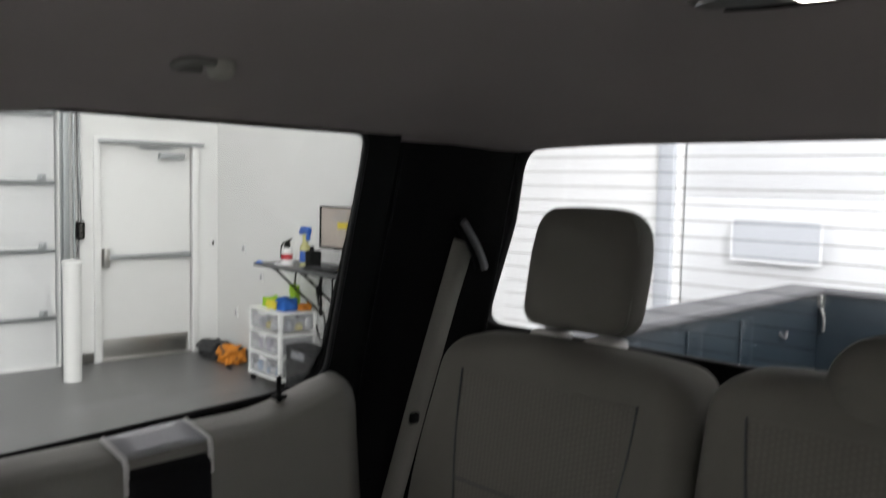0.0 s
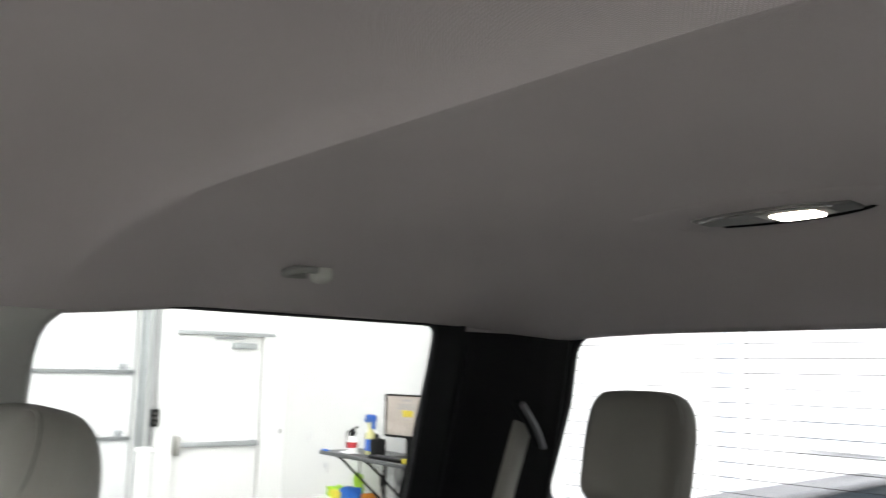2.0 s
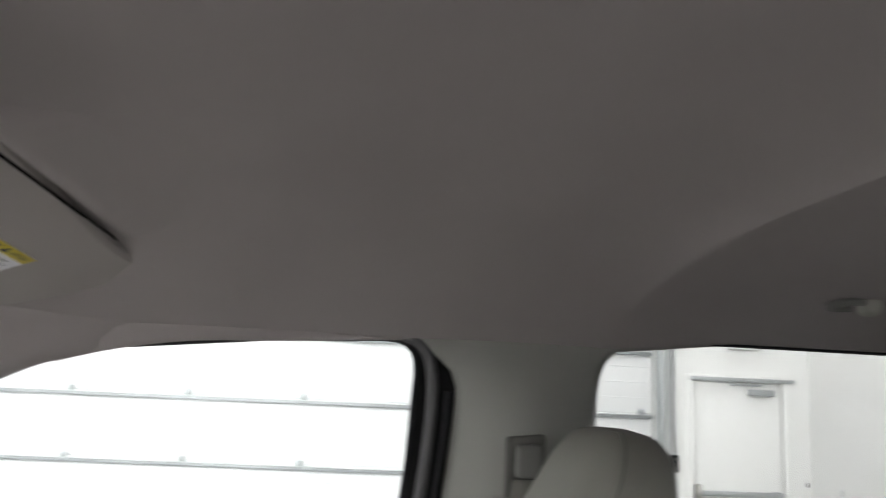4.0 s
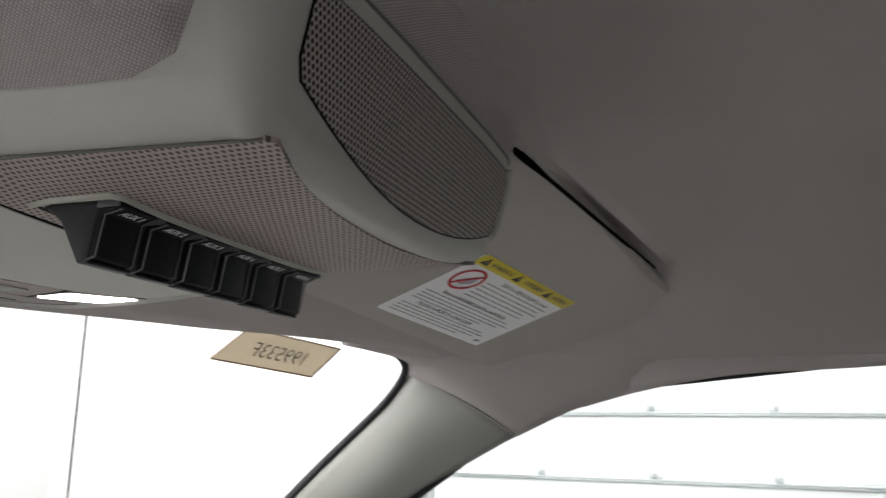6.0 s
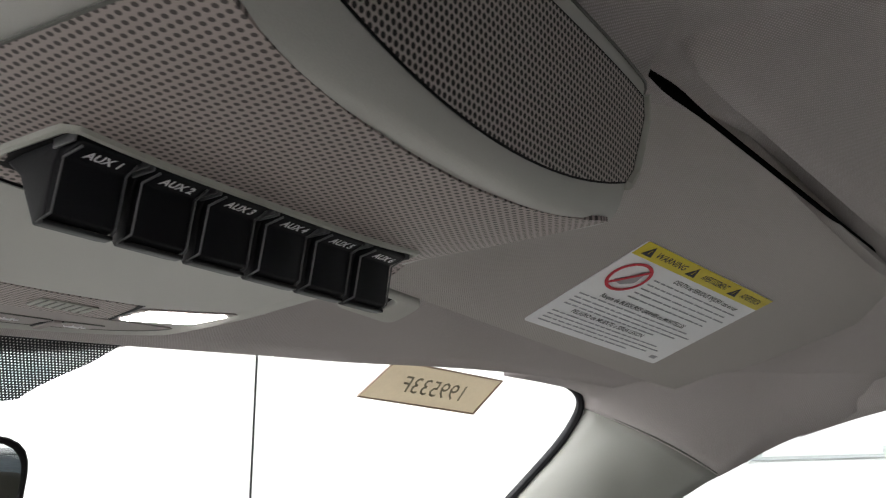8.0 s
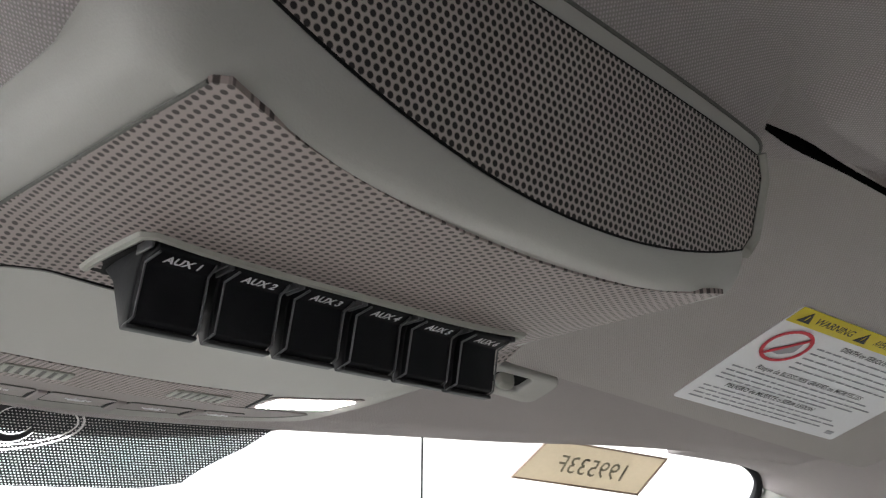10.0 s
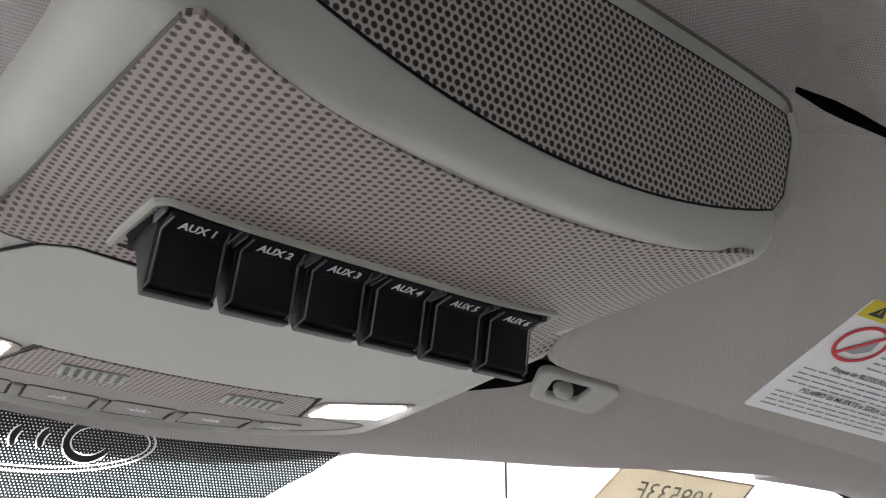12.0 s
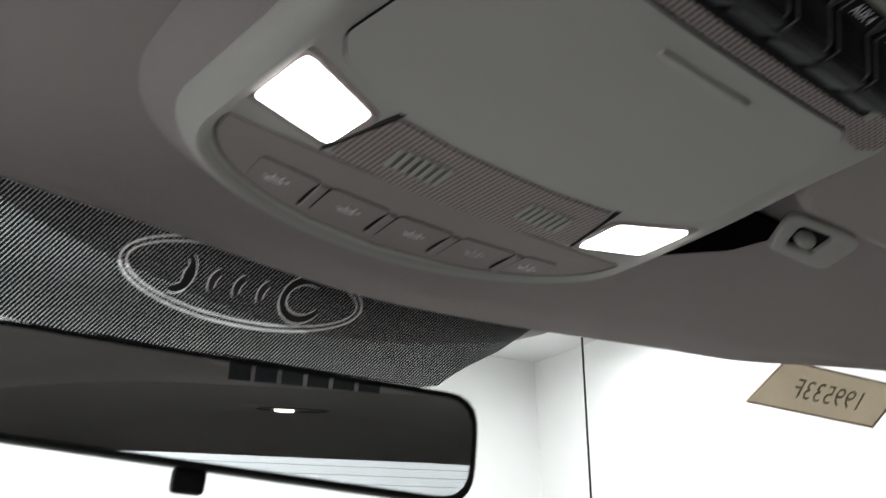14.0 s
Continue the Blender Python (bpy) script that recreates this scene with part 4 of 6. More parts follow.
for k, ix in enumerate((-0.080, -0.037, 0.005, 0.046, 0.083)):
    b0, b1 = BX[k] + 0.0040, BX[k + 1] - 0.0040
    drop = lambda x: 0.862 - 1.9 * abs(x) ** 2.0
    b_edge = rounded([(b0 - 0.001, 0.829 - 0.2 * abs(b0) ** 1.5, 0.003), (b1 - 0.001, 0.829 - 0.2 * abs(b1) ** 1.5, 0.003), (b1 + 0.002, drop(b1), 0.006), (b0 + 0.002, drop(b0), 0.006)])
    b = part("button", cover(b_edge, 0.0013), TAUPE, console, "taupe push button" if k == 0 else "")
    part("button_gap", tube(under_line(b_edge, 0.0009), 0.00045, True, 1), TRIM_DARK, console, "thin dark gap round the button" if k == 0 else "")
    y = 0.846 - 0.8 * abs(ix) ** 2
    at = lambda dx, dy: Vector((ix + dx, y + dy, bottom_z(ix + dx, y + dy) - 0.0016))
    part("icon", tube([at(0.0042 * math.cos(a), -0.0034 * math.sin(a)) for a in span(0, math.pi, 8)], 0.00042, True, 1), PAPER, b, "pale printed lamp symbol")
    for a in (0.5, 1.2, 1.9, 2.6):
        part("icon", tube([at(0.0054 * math.cos(a), -0.0046 * math.sin(a)), at(0.0078 * math.cos(a), -0.0068 * math.sin(a))], 0.00038, False, 1), PAPER, b)
    if k < 4:
        x = BX[k + 1]
        y = 0.844 - 1.0 * x * x
        shear = lambda q: (q.x + 0.10 * q.y, q.y, q.z)
        part("divider", rbox(0.0052, 0.026, 0.0026, 0.0010, 1, (x, y, bottom_z(x, y) - 0.0017), shear), TAUPE, console, "raised divider" if k == 0 else "")
        for d in (-1, 1):
            xx = x + d * 0.0032
            part("divider_gap", rbox(0.0016, 0.024, 0.0008, 0.0003, 1, (xx, y, bottom_z(xx, y) - 0.0015), shear), BLACK, console, "dark gap beside the divider" if k == 0 and d < 0 else "")

# six auxiliary switches
bez_in = rounded([(-0.0735, 0.6385, 0.001), (-0.0705, 0.6015, 0.003), (0.0785, 0.6015, 0.003), (0.0810, 0.6385, 0.001)])
ring = [(-0.0750, 0.6380), (-0.0735, 0.6030), (-0.0705, 0.6000), (0.0790, 0.6000), (0.0820, 0.6030), (0.0835, 0.6380)]
bezel_line = [Vector((p.x, p.y, bottom_z(p.x, p.y) - 0.0008)) for p in (along([(*a, 0) for a in ring], s_) for s_ in span(0, 1, 60))]
part("switch_bezel", tube(bezel_line, 0.0017, False, 2), VINYL, console, "raised pale switch surround")
part("switch_well", cover(bez_in, 0.0010), BLACK, console, "black switch recess")
for k in range(6):
    x = -0.0595 + k * 0.0248
    top = bottom_z(x, 0.605)
    prof = rounded([(0.6018, top, 0.0005), (0.6012, 1.8872, 0.001), (0.6092, 1.8852, 0.0012), (0.6115, 1.8694, 0.0012), (0.6172, 1.8675, 0.001), (0.6245, 1.8850, 0.002), (0.614, top, 0.001)], 3)
    sw = part("switch", flat(prof, (), 0.0196, 0.0008, lambda co, x=x: Vector((x + co.z, co.x, co.y))), BLACK_SATIN, console, "black auxiliary rocker switch" if k == 0 else "")
    side = rounded([(0.6090, top, 0.001), (0.6122, 1.8835, 0.002), (0.6140, 1.8690, 0.0010), (0.6190, 1.8672, 0.001), (0.6285, 1.8835, 0.002), (0.6360, top - 0.001, 0.001), (0.6360, top + 0.002, 0)], 3)
    part("switch_back", flat(side, (), 0.0206, 0.0008, lambda co, x=x: Vector((x + co.z, co.x, co.y))), SWITCH_GREY, sw, "charcoal switch body")
    for d in (-1, 1):
        part("edge", tube([(x + d * 0.0086, 0.6020, 1.8866), (x + d * 0.0097, 0.6086, 1.8848), (x + d * 0.0098, 0.6113, 1.8696), (x + d * 0.0106, 0.6160, 1.8677)], 0.00040, False, 1), EDGE, sw, "pale grey switch edge")
        part("rocker_fin", rbox(0.0008, 0.010, 0.0030, 0.0003, 1, (x + d * 0.0114, 0.6060, top - 0.0018)), EDGE, sw, "thin grey fin beside the switch")
    part("lip", rbox(0.0214, 0.0040, 0.0014, 0.0005, 1, (x, 0.6152, 1.8676)), SWITCH_GREY, sw, "charcoal lower lip")
    n = Vector((0, -0.0025, -0.012)).normalized()
    up = Vector((0, 0.012, -0.0025)).normalized()
    rt = Vector((1, 0, 0))
    pos = Vector((x, 0.6050, 1.88618)) + n * 0.0005
    face_m = Matrix(((rt.x, -up.x, n.x, pos.x), (rt.y, -up.y, n.y, pos.y), (rt.z, -up.z, n.z, pos.z), (0, 0, 0, 1)))
    part("marking", text("AUX %d" % (k + 1), 0.0050, face_m, 0.80, 0.00018), PAPER, sw, "white printed marking")

# ---- sun visor with warning label ----
VA, VB, VC, VD = Vector((0.160, 0.512, 1.959)), Vector((0.648, 0.462, 1.936)), Vector((0.557, 0.665, 1.867)), Vector((0.235, 0.725, 1.906))
e1 = (Vector((0.462, 0.549, 1.911)) - Vector((0.317, 0.582, 1.934)) + Vector((0.469, 0.649, 1.881)) - Vector((0.319, 0.687, 1.902))).normalized()
e2 = Vector((0.319, 0.687, 1.902)) - Vector((0.317, 0.582, 1.934))
e2 = (e2 - e1 * e2.dot(e1)).normalized()
e3 = e1.cross(e2)
if e3.z > 0:
    e3 = -e3
origin = (Vector((0.317, 0.582, 1.934)) + Vector((0.462, 0.549, 1.911)) + Vector((0.469, 0.649, 1.881)) + Vector((0.319, 0.687, 1.902))) / 4
VM = Matrix(((e1.x, e2.x, e3.x, origin.x), (e1.y, e2.y, e3.y, origin.y), (e1.z, e2.z, e3.z, origin.z), (0, 0, 0, 1)))


def to_visor(p):
    q = VM.inverted() @ Vector(p)
    return q.x, q.y


visor = thing("sun_visor", "taupe cloth sun visor folded up under the headliner", "sun visor", VM)
va, vb, vc, vd = (to_visor(p) for p in (VA, VB, VC, VD))
inner_a, inner_d = Vector(va).lerp(Vector(vb), -0.09), Vector(vd).lerp(Vector(vc), -0.11)
notch = Vector(vc).lerp(Vector(vb), 0.16)
notch2 = Vector(vc).lerp(Vector(vb), 0.24)
v_edge = rounded([(*inner_a, 0.02), (*vb, 0.025), (notch2.x, notch2.y, 0.008), (notch.x - 0.008, notch.y - 0.004, 0.008), (vc[0], vc[1], 0.012), (*inner_d, 0.02)])
VISOR = material("visor_cloth", (0.44, 0.408, 0.392), 0.9, grain=0.06, grain_scale=900, stain=0.05, stain_scale=5, bump=0.4, weave=0.13, weave_scale=2400)


def visor_bend(co):
    """The board's outer end curls up towards the roof."""
    a = min(1.0, max(0.0, (0.087 - co.y) / 0.195))
    return Vector((co.x, co.y, co.z - 0.0095 - (0.010 + 0.027 * a) * max(0.0, (co.x - 0.085) / 0.193) ** 1.4))


def visor_board():
    """The padded board: a smooth face with rounded edges, built on a fine grid."""
    from mathutils.geometry import delaunay_2d_cdt
    edge = fine(v_edge, 0.012)
    k = len(edge)
    inner = []
    for i in range(k):
        d = (Vector(edge[(i + 1) % k]) - Vector(edge[i - 1])).normalized()
        inner.append(Vector(edge[i]) + Vector((-d.y, d.x)) * 0.005)
    if not inside(edge, *inner[0]):
        inner = [Vector(edge[i]) * 2 - inner[i] for i in range(k)]
    pts = inner + [Vector((x, y)) for x in span(-0.27, 0.29, 36) for y in span(-0.16, 0.10, 18) if inside([tuple(p) for p in inner], x, y)]
    vs, _, fs, _, _, _ = delaunay_2d_cdt(pts, [(i, (i + 1) % k) for i in range(k)], [], 1, 1e-7)
    bm = bmesh.new()
    layers = []
    for z in (0.0, -0.018):
        bv = [bm.verts.new(visor_bend(Vector((v.x, v.y, z + 0.0095)))) for v in vs]
        for f in fs:
            bm.faces.new([bv[i] for i in f])
        layers.append(bv[:k])
    rings = [layers[0]] + [[bm.verts.new(visor_bend(Vector((*p, z + 0.0095)))) for p in edge] for z in (-0.005, -0.013)] + [layers[1]]
    for a, b in zip(rings, rings[1:]):
        for i in range(k):
            bm.faces.new((a[i], a[(i + 1) % k], b[(i + 1) % k], b[i]))
    bmesh.ops.recalc_face_normals(bm, faces=bm.faces)
    return bm


part("board", visor_board(), VISOR, visor)
LW, LH = 0.1560, 0.110
label = part("warning_label", flat(rounded([(-LW / 2, -LH / 2, 0.003), (LW / 2, -LH / 2, 0.003), (LW / 2, LH / 2, 0.003), (-LW / 2, LH / 2, 0.003)]), (), 0.0006, 0, lambda co: Vector((co.x, co.y, co.z + 0.0003))), PAPER, visor, "white and yellow printed warning label")


def on_label(x, y, w, h, mat, nm, lab="", lift=0.0008):
    return part(nm, rbox(w, h, 0.0003, 0.0001, 1, (x, y, lift)), mat, label, lab)


BAND = 0.0145
on_label(0, -LH / 2 + BAND / 2, LW - 0.001, BAND, YELLOW, "band", "yellow heading band")
FLIP = Matrix.Scale(-1, 4, (0, 1, 0))


def print_label(words, size, x, y, squash=0.9, bold=0.0):
    m = Matrix.Translation((x, y, 0.0011)) @ FLIP
    bm = text(words, size, m, squash, bold)
    return part("print", bm, INK, label, "black printed heading")


def warn_mark(x, y, s):
    return part("warning_mark", flat([(x - s, y + s * 0.8), (x + s, y + s * 0.8), (x, y - s)], [[(x - s * 0.15, y + 0.5 * s), (x + s * 0.15, y + 0.5 * s), (x + s * 0.12, y - 0.4 * s), (x - s * 0.12, y - 0.4 * s)]], 0.0003, 0, lambda co: Vector((co.x, co.y, 0.0012 + co.z))), INK, label, "black triangular warning mark")


YB = -LH / 2 + BAND / 2
for words, x0, x1 in (("WARNING", -0.060, -0.026), ("AVERTISSEMENT", -0.010, 0.030), ("ADVERTENCIA", 0.043, 0.072)):
    warn_mark(x0 - 0.007, YB, 0.0052)
    w = x1 - x0
    print_label(words, 0.0078, (x0 + x1) / 2, YB, w / (0.0050 * len(words)) * 0.9, 0.00012)
# prohibition sign: a red ring and bar over a plain grey shape
cx, cy = -0.055, -0.021
ringo = [(cx + 0.0165 * math.cos(a), cy + 0.0165 * math.sin(a)) for a in span(0, 2 * math.pi, 36)[:-1]]
ringi = [(cx + 0.0140 * math.cos(a), cy + 0.0140 * math.sin(a)) for a in span(0, 2 * math.pi, 36)[:-1]]
part("sign_ring", flat(ringo, [ringi], 0.0003, 0, lambda co: Vector((co.x, co.y, 0.0013 + co.z))), RED_INK, label, "red prohibition ring")
part("sign_bar", rbox(0.030, 0.0026, 0.0003, 0.0001, 1, (cx, cy, 0.0015), rot=Matrix.Rotation(radians(-50), 3, "Z")), RED_INK, label, "red prohibition bar")
bpy.data.objects["sign_bar"].matrix_basis = Matrix.Translation((0, 0, 0))
part("sign_picture", flat(rounded([(cx - 0.009, cy + 0.008, 0.002), (cx + 0.002, cy - 0.003, 0.003), (cx + 0.008, cy - 0.008, 0.003), (cx + 0.010, cy + 0.003, 0.003), (cx + 0.002, cy + 0.009, 0.002)]), (), 0.0003, 0, lambda co: Vector((co.x, co.y, 0.0010 + co.z))), INK_GREY, label, "grey seat symbol")
print_label("DEATH or SERIOUS INJURY can occur", 0.0062, 0.021, -0.0335, 0.80, 0.00012)
print_label("Risque de BLESSURES GRAVES ou MORTELLES", 0.0062, -0.004, 0.0035, 0.82, 0.00012)
print_label("PELIGRO de MUERTE o SERIA LESION", 0.0062, -0.0145, 0.0285, 0.82, 0.00012)
rng = random.Random(4)
for y, xs, xe in ((-0.0268, -0.034, 0.064), (-0.0212, -0.034, 0.060), (-0.0156, -0.034, 0.066), (-0.0100, -0.034, 0.050), (-0.0044, -0.034, 0.058), (0.0095, -0.070, 0.058), (0.0145, -0.070, 0.062), (0.0190, -0.070, 0.050), (0.0235, -0.070, 0.03),
                  (0.0345, -0.070, 0.055), (0.0390, -0.070, 0.060), (0.0435, -0.070, 0.048), (0.0480, -0.070, 0.03)):
    x = xs
    while x < xe:
        w = rng.uniform(0.004, 0.013)
        on_label(min(x + w / 2, xe), y, w, 0.0012, INK_GREY, "text_bar")
        x += w + 0.0018
on_label(0.066, 0.047, 0.007, 0.004, INK_GREY, "text_bar")

# lip of the headliner behind the visor, with the slot that the visor folds into
def lip(x, s):
    yr = 0.512 - 0.102 * (x - 0.16) - 0.012
    ends = step01((x - 0.128) / 0.03) * step01((0.70 - x) / 0.06)
    y = yr - 0.22 * (1 - s)
    vis = VA.z + (VB.z - VA.z) * (x - VA.x) / (VB.x - VA.x) + 0.007
    z = liner_z(x, y) - 0.003
    return (x, y, z + (min(vis, z) - z) * s ** 2.2 * ends)


tagged(thicken(part("headliner_lip", sheet(lip, span(0.125, 0.71, 40), span(0, 1, 14)), LINER), 0.004, -1), "taupe cloth headliner edge behind the visor", "headliner", kind="structure")

# black tube that stands in for the shade behind the visor, open at its inner end
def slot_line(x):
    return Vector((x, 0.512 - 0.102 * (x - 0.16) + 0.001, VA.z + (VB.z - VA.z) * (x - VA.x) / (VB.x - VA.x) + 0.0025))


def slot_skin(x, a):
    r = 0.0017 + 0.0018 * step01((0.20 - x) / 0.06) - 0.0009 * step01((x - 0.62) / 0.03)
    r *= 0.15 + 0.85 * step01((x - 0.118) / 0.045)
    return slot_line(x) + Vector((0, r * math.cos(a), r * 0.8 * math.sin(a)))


hollow = part("visor_slot_shade", sheet(slot_skin, span(0.114, 0.652, 44), span(0, 2 * math.pi, 12)), SHADE_BLACK)
tagged(hollow, "black tube standing in for the shade behind the visor", "slot", kind="structure")
# black sheet under the headliner paints the shade between console and visor
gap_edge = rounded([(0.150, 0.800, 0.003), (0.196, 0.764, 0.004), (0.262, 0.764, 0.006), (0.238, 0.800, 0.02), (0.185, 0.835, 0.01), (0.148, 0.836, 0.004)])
hollow = part("console_gap_shade", flat(gap_edge, (), 0.004, 0, lambda co: Vector((co.x, co.y, min(liner_z(co.x, co.y) - 0.016, 1.930) + co.z))), SHADE_BLACK)
tagged(hollow, "black sheet standing in for shade between console and visor", "slot", kind="structure")

# visor clip in the headliner
clip = thing("visor_clip", "grey plastic visor clip set in the headliner", "clip", VM @ Matrix.Translation((*to_visor((0.232, 0.744, 1.915)), 0.0)) @ Matrix.Translation((0, 0, -0.003)) @ Matrix.Scale(1.25, 4))
part("base", flat(rounded([(-0.022, -0.012, 0.006), (0.026, -0.012, 0.008), (0.022, 0.014, 0.008), (-0.016, 0.012, 0.006)]), [rounded([(-0.012, -0.007, 0.003), (0.010, -0.007, 0.003), (0.008, 0.006, 0.003), (-0.010, 0.006, 0.003)])], 0.005, 0.0015), TRIM, clip)
part("well", rbox(0.022, 0.014, 0.002, 0.0005, 1, (0, 0, -0.002)), BLACK, clip, "dark clip recess")
part("hook", rbox(0.010, 0.0075, 0.010, 0.0036, 2, (-0.003, 0.0, 0.001)), VINYL, clip, "pale rounded hook")

# ---- windscreen band, stock tag, mirror, antenna ----


def on_screen(off=0.003):
    """Maps a plate drawn in (x, z) to the inside of the windscreen."""
    return lambda co: Vector((co.x, screen_y(co.x, co.y) - off, co.y - off * 0.6 + co.z))


FZ0, FZ1 = 1.857, 1.925


def band_half(t):
    """Half the band's width, growing upwards."""
    return min(0.148 + 0.06 * step01(t * 1.1) + 0.02 * t, 0.152 - 0.03 * max(0, 1 - t / 0.08) ** 2 + 0.075 * t) + 0.020


def stroke(line, half):
    """The outline of a curled stroke drawn along a line of points."""
    left, right = [], []
    for k, p in enumerate(line):
        d = (Vector(line[min(k + 1, len(line) - 1)]) - Vector(line[max(k - 1, 0)])).normalized()
        n = Vector((-d.y, d.x)) * half * (0.72 + 0.28 * math.sin(math.pi * k / (len(line) - 1)))
        left.append(tuple(Vector(p) + n))
        right.append(tuple(Vector(p) - n))
    return left + right[::-1]


OX, OZ, RX, RZ = -0.021, 1.8955, 0.084, 0.0205
oval = lambda k: [(OX + (RX - k) * math.cos(a), OZ + (RZ - k * 0.75) * math.sin(a)) for a in span(0, 2 * math.pi, 48)[:-1]]
CURLS = [[(OX + RX * (cx + rx * math.cos(radians(a))), OZ + RZ * (cz + rz * math.sin(radians(a)))) for a in span(a0, a1, 16)]
         for cx, cz, rx, rz, a0, a1 in ((0.47, -0.02, 0.17, 0.50, 60, 335), (0.27, -0.10, 0.16, 0.42, 205, 140), (0.07, -0.10, 0.16, 0.42, 205, 140), (-0.13, -0.10, 0.16, 0.42, 205, 140), (-0.33, -0.10, 0.16, 0.42, 205, 140), (-0.56, -0.02, 0.10, 0.42, -100, 60))]
ts = span(0, 1, 16)
band_edge = [(band_half(t) - 0.020, FZ0 + (FZ1 - FZ0) * t) for t in ts] + [(-band_half(t) - 0.020, FZ0 + (FZ1 - FZ0) * t) for t in reversed(ts)]
clear = [oval(0.0), oval(0.0016), oval(0.0040), oval(0.0054)] + [stroke(c, 0.0031) for c in CURLS]
bm = flat(fine(band_edge, 0.012), clear, 0)
for _ in range(4):
    bmesh.ops.triangulate(bm, faces=bm.faces)
    bmesh.ops.subdivide_edges(bm, edges=[e for e in bm.edges if e.calc_length() > 0.016], cuts=1)
for v in bm.verts:
    v.co = on_screen(0.003)(v.co)
planar_uv(bm, lambda c: c.x, lambda c: c.z * 1.41)
part("dotted_band", bm, FRIT, screen, "black dotted ceramic band behind the mirror, with a clear oval outline")
for n_, curl in enumerate(CURLS):
    part("emblem_curl", flat(stroke(curl, 0.0020), (), 0.0006, 0, on_screen(0.003)), FRIT_CORE, screen, "plain dark curl inside the oval" if n_ == 0 else "")

TAG = [(0.441, 1.902), (0.564, 1.887), (0.559, 1.856), (0.428, 1.871)]
tag = thing("stock_tag", "manila paper stock tag taped inside the windscreen", "tag")
part("card", flat(TAG, (), 0.0008, 0, on_screen(0.004)), TAPE, tag)
part("border", tube([on_screen(0.0048)(Vector((x, z, 0))) for x, z in TAG], 0.0012, True, 1), material("tag_edge", (0.33, 0.25, 0.2), 0.8), tag, "brown card edge")

tm = Matrix(((1, 0, 0, 0.497), (0, 1, 0, 1.8790), (0, 0, 1, 0), (0, 0, 0, 1))) @ Matrix.Rotation(radians(-7), 4, "Z") @ Matrix.Scale(-1, 4, (1, 0, 0))
wr = text("199533F", 0.0190, tm @ Matrix(((1, 0.22, 0, 0), (0, 1, 0, 0), (0, 0, 1, 0), (0, 0, 0, 1))), 1.12, 0.0)
for v in wr.verts:
    v.co = on_screen(0.0076)(v.co)
part("handwriting", wr, material("pen_ink", (0.24, 0.235, 0.18), 0.7), tag, "handwriting showing mirrored through the card")

mirror = thing("rear_view_mirror", "black-framed rear-view mirror hung on the windscreen", "mirror")
mc = Vector((-0.034, 0.953, 1.806))
mn = Vector((-0.25, -0.966, -0.060)).normalized()
mx = Vector((0, 0, 1)).cross(mn).normalized()
mx = (Matrix.Rotation(radians(-4.5), 3, mn) @ mx)
my = mn.cross(mx)
MM = Matrix(((mx.x, my.x, mn.x, mc.x), (mx.y, my.y, mn.y, mc.y), (mx.z, my.z, mn.z, mc.z), (0, 0, 0, 1)))
mirror.matrix_basis = MM
mo = rounded([(-0.148, -0.030, 0.02), (0.148, -0.034, 0.022), (0.148, 0.034, 0.022), (-0.148, 0.030, 0.02)])
mi = rounded([(-0.144, -0.0265, 0.018), (0.144, -0.030, 0.02), (0.144, 0.030, 0.02), (-0.144, 0.0265, 0.018)])
part("frame", flat(mo, [mi], 0.02, 0.003, lambda co: Vector((co.x, co.y, co.z - 0.008))), BLACK, mirror, "black plastic mirror frame")
part("back", rbox(0.28, 0.056, 0.03, 0.014, 3, (0, 0, -0.024)), BLACK, mirror)
part("reflector", flat(mi, (), 0.002, 0, lambda co: Vector((co.x, co.y, co.z - 0.001))), MIRROR, mirror, "mirror glass")
part("lever", rbox(0.018, 0.014, 0.012, 0.003, 1, (-0.02, -0.038, -0.01)), BLACK, mirror, "black day-night lever")
local = lambda p: MM.inverted() @ Vector(p)
part("stalk", tube([local((-0.034, 0.970, 1.806)), local((-0.032, 1.01, 1.812)), local((-0.03, 1.055, 1.816))], 0.011), BLACK, mirror, "black ball-joint stalk")
part("mount_button", rbox(0.034, 0.034, 0.012, 0.005, 1, local((-0.03, 1.058, 1.817))), BLACK, mirror, "black mounting button")

fender = part("front_fender", rbox(0.5, 1.0, 0.35, 0.08, 2, (0.72, 1.75, 1.08)), BLUE_PAINT)
tagged(fender, "dark blue painted front fender of the truck", "fender")
antenna = thing("antenna", "thin black whip antenna on the truck's fender", "antenna", Matrix.Translation((0.735, 1.40, 1.25)))
part("mast", tube([(0, 0, 0), (0.0, 0.0, 0.02), (0.01, -0.02, 0.85)], 0.0017), BLACK, antenna)
part("base", rbox(0.03, 0.03, 0.02, 0.008, 1, (0, 0, 0.0)), RUBBER, antenna, "black rubber antenna base")

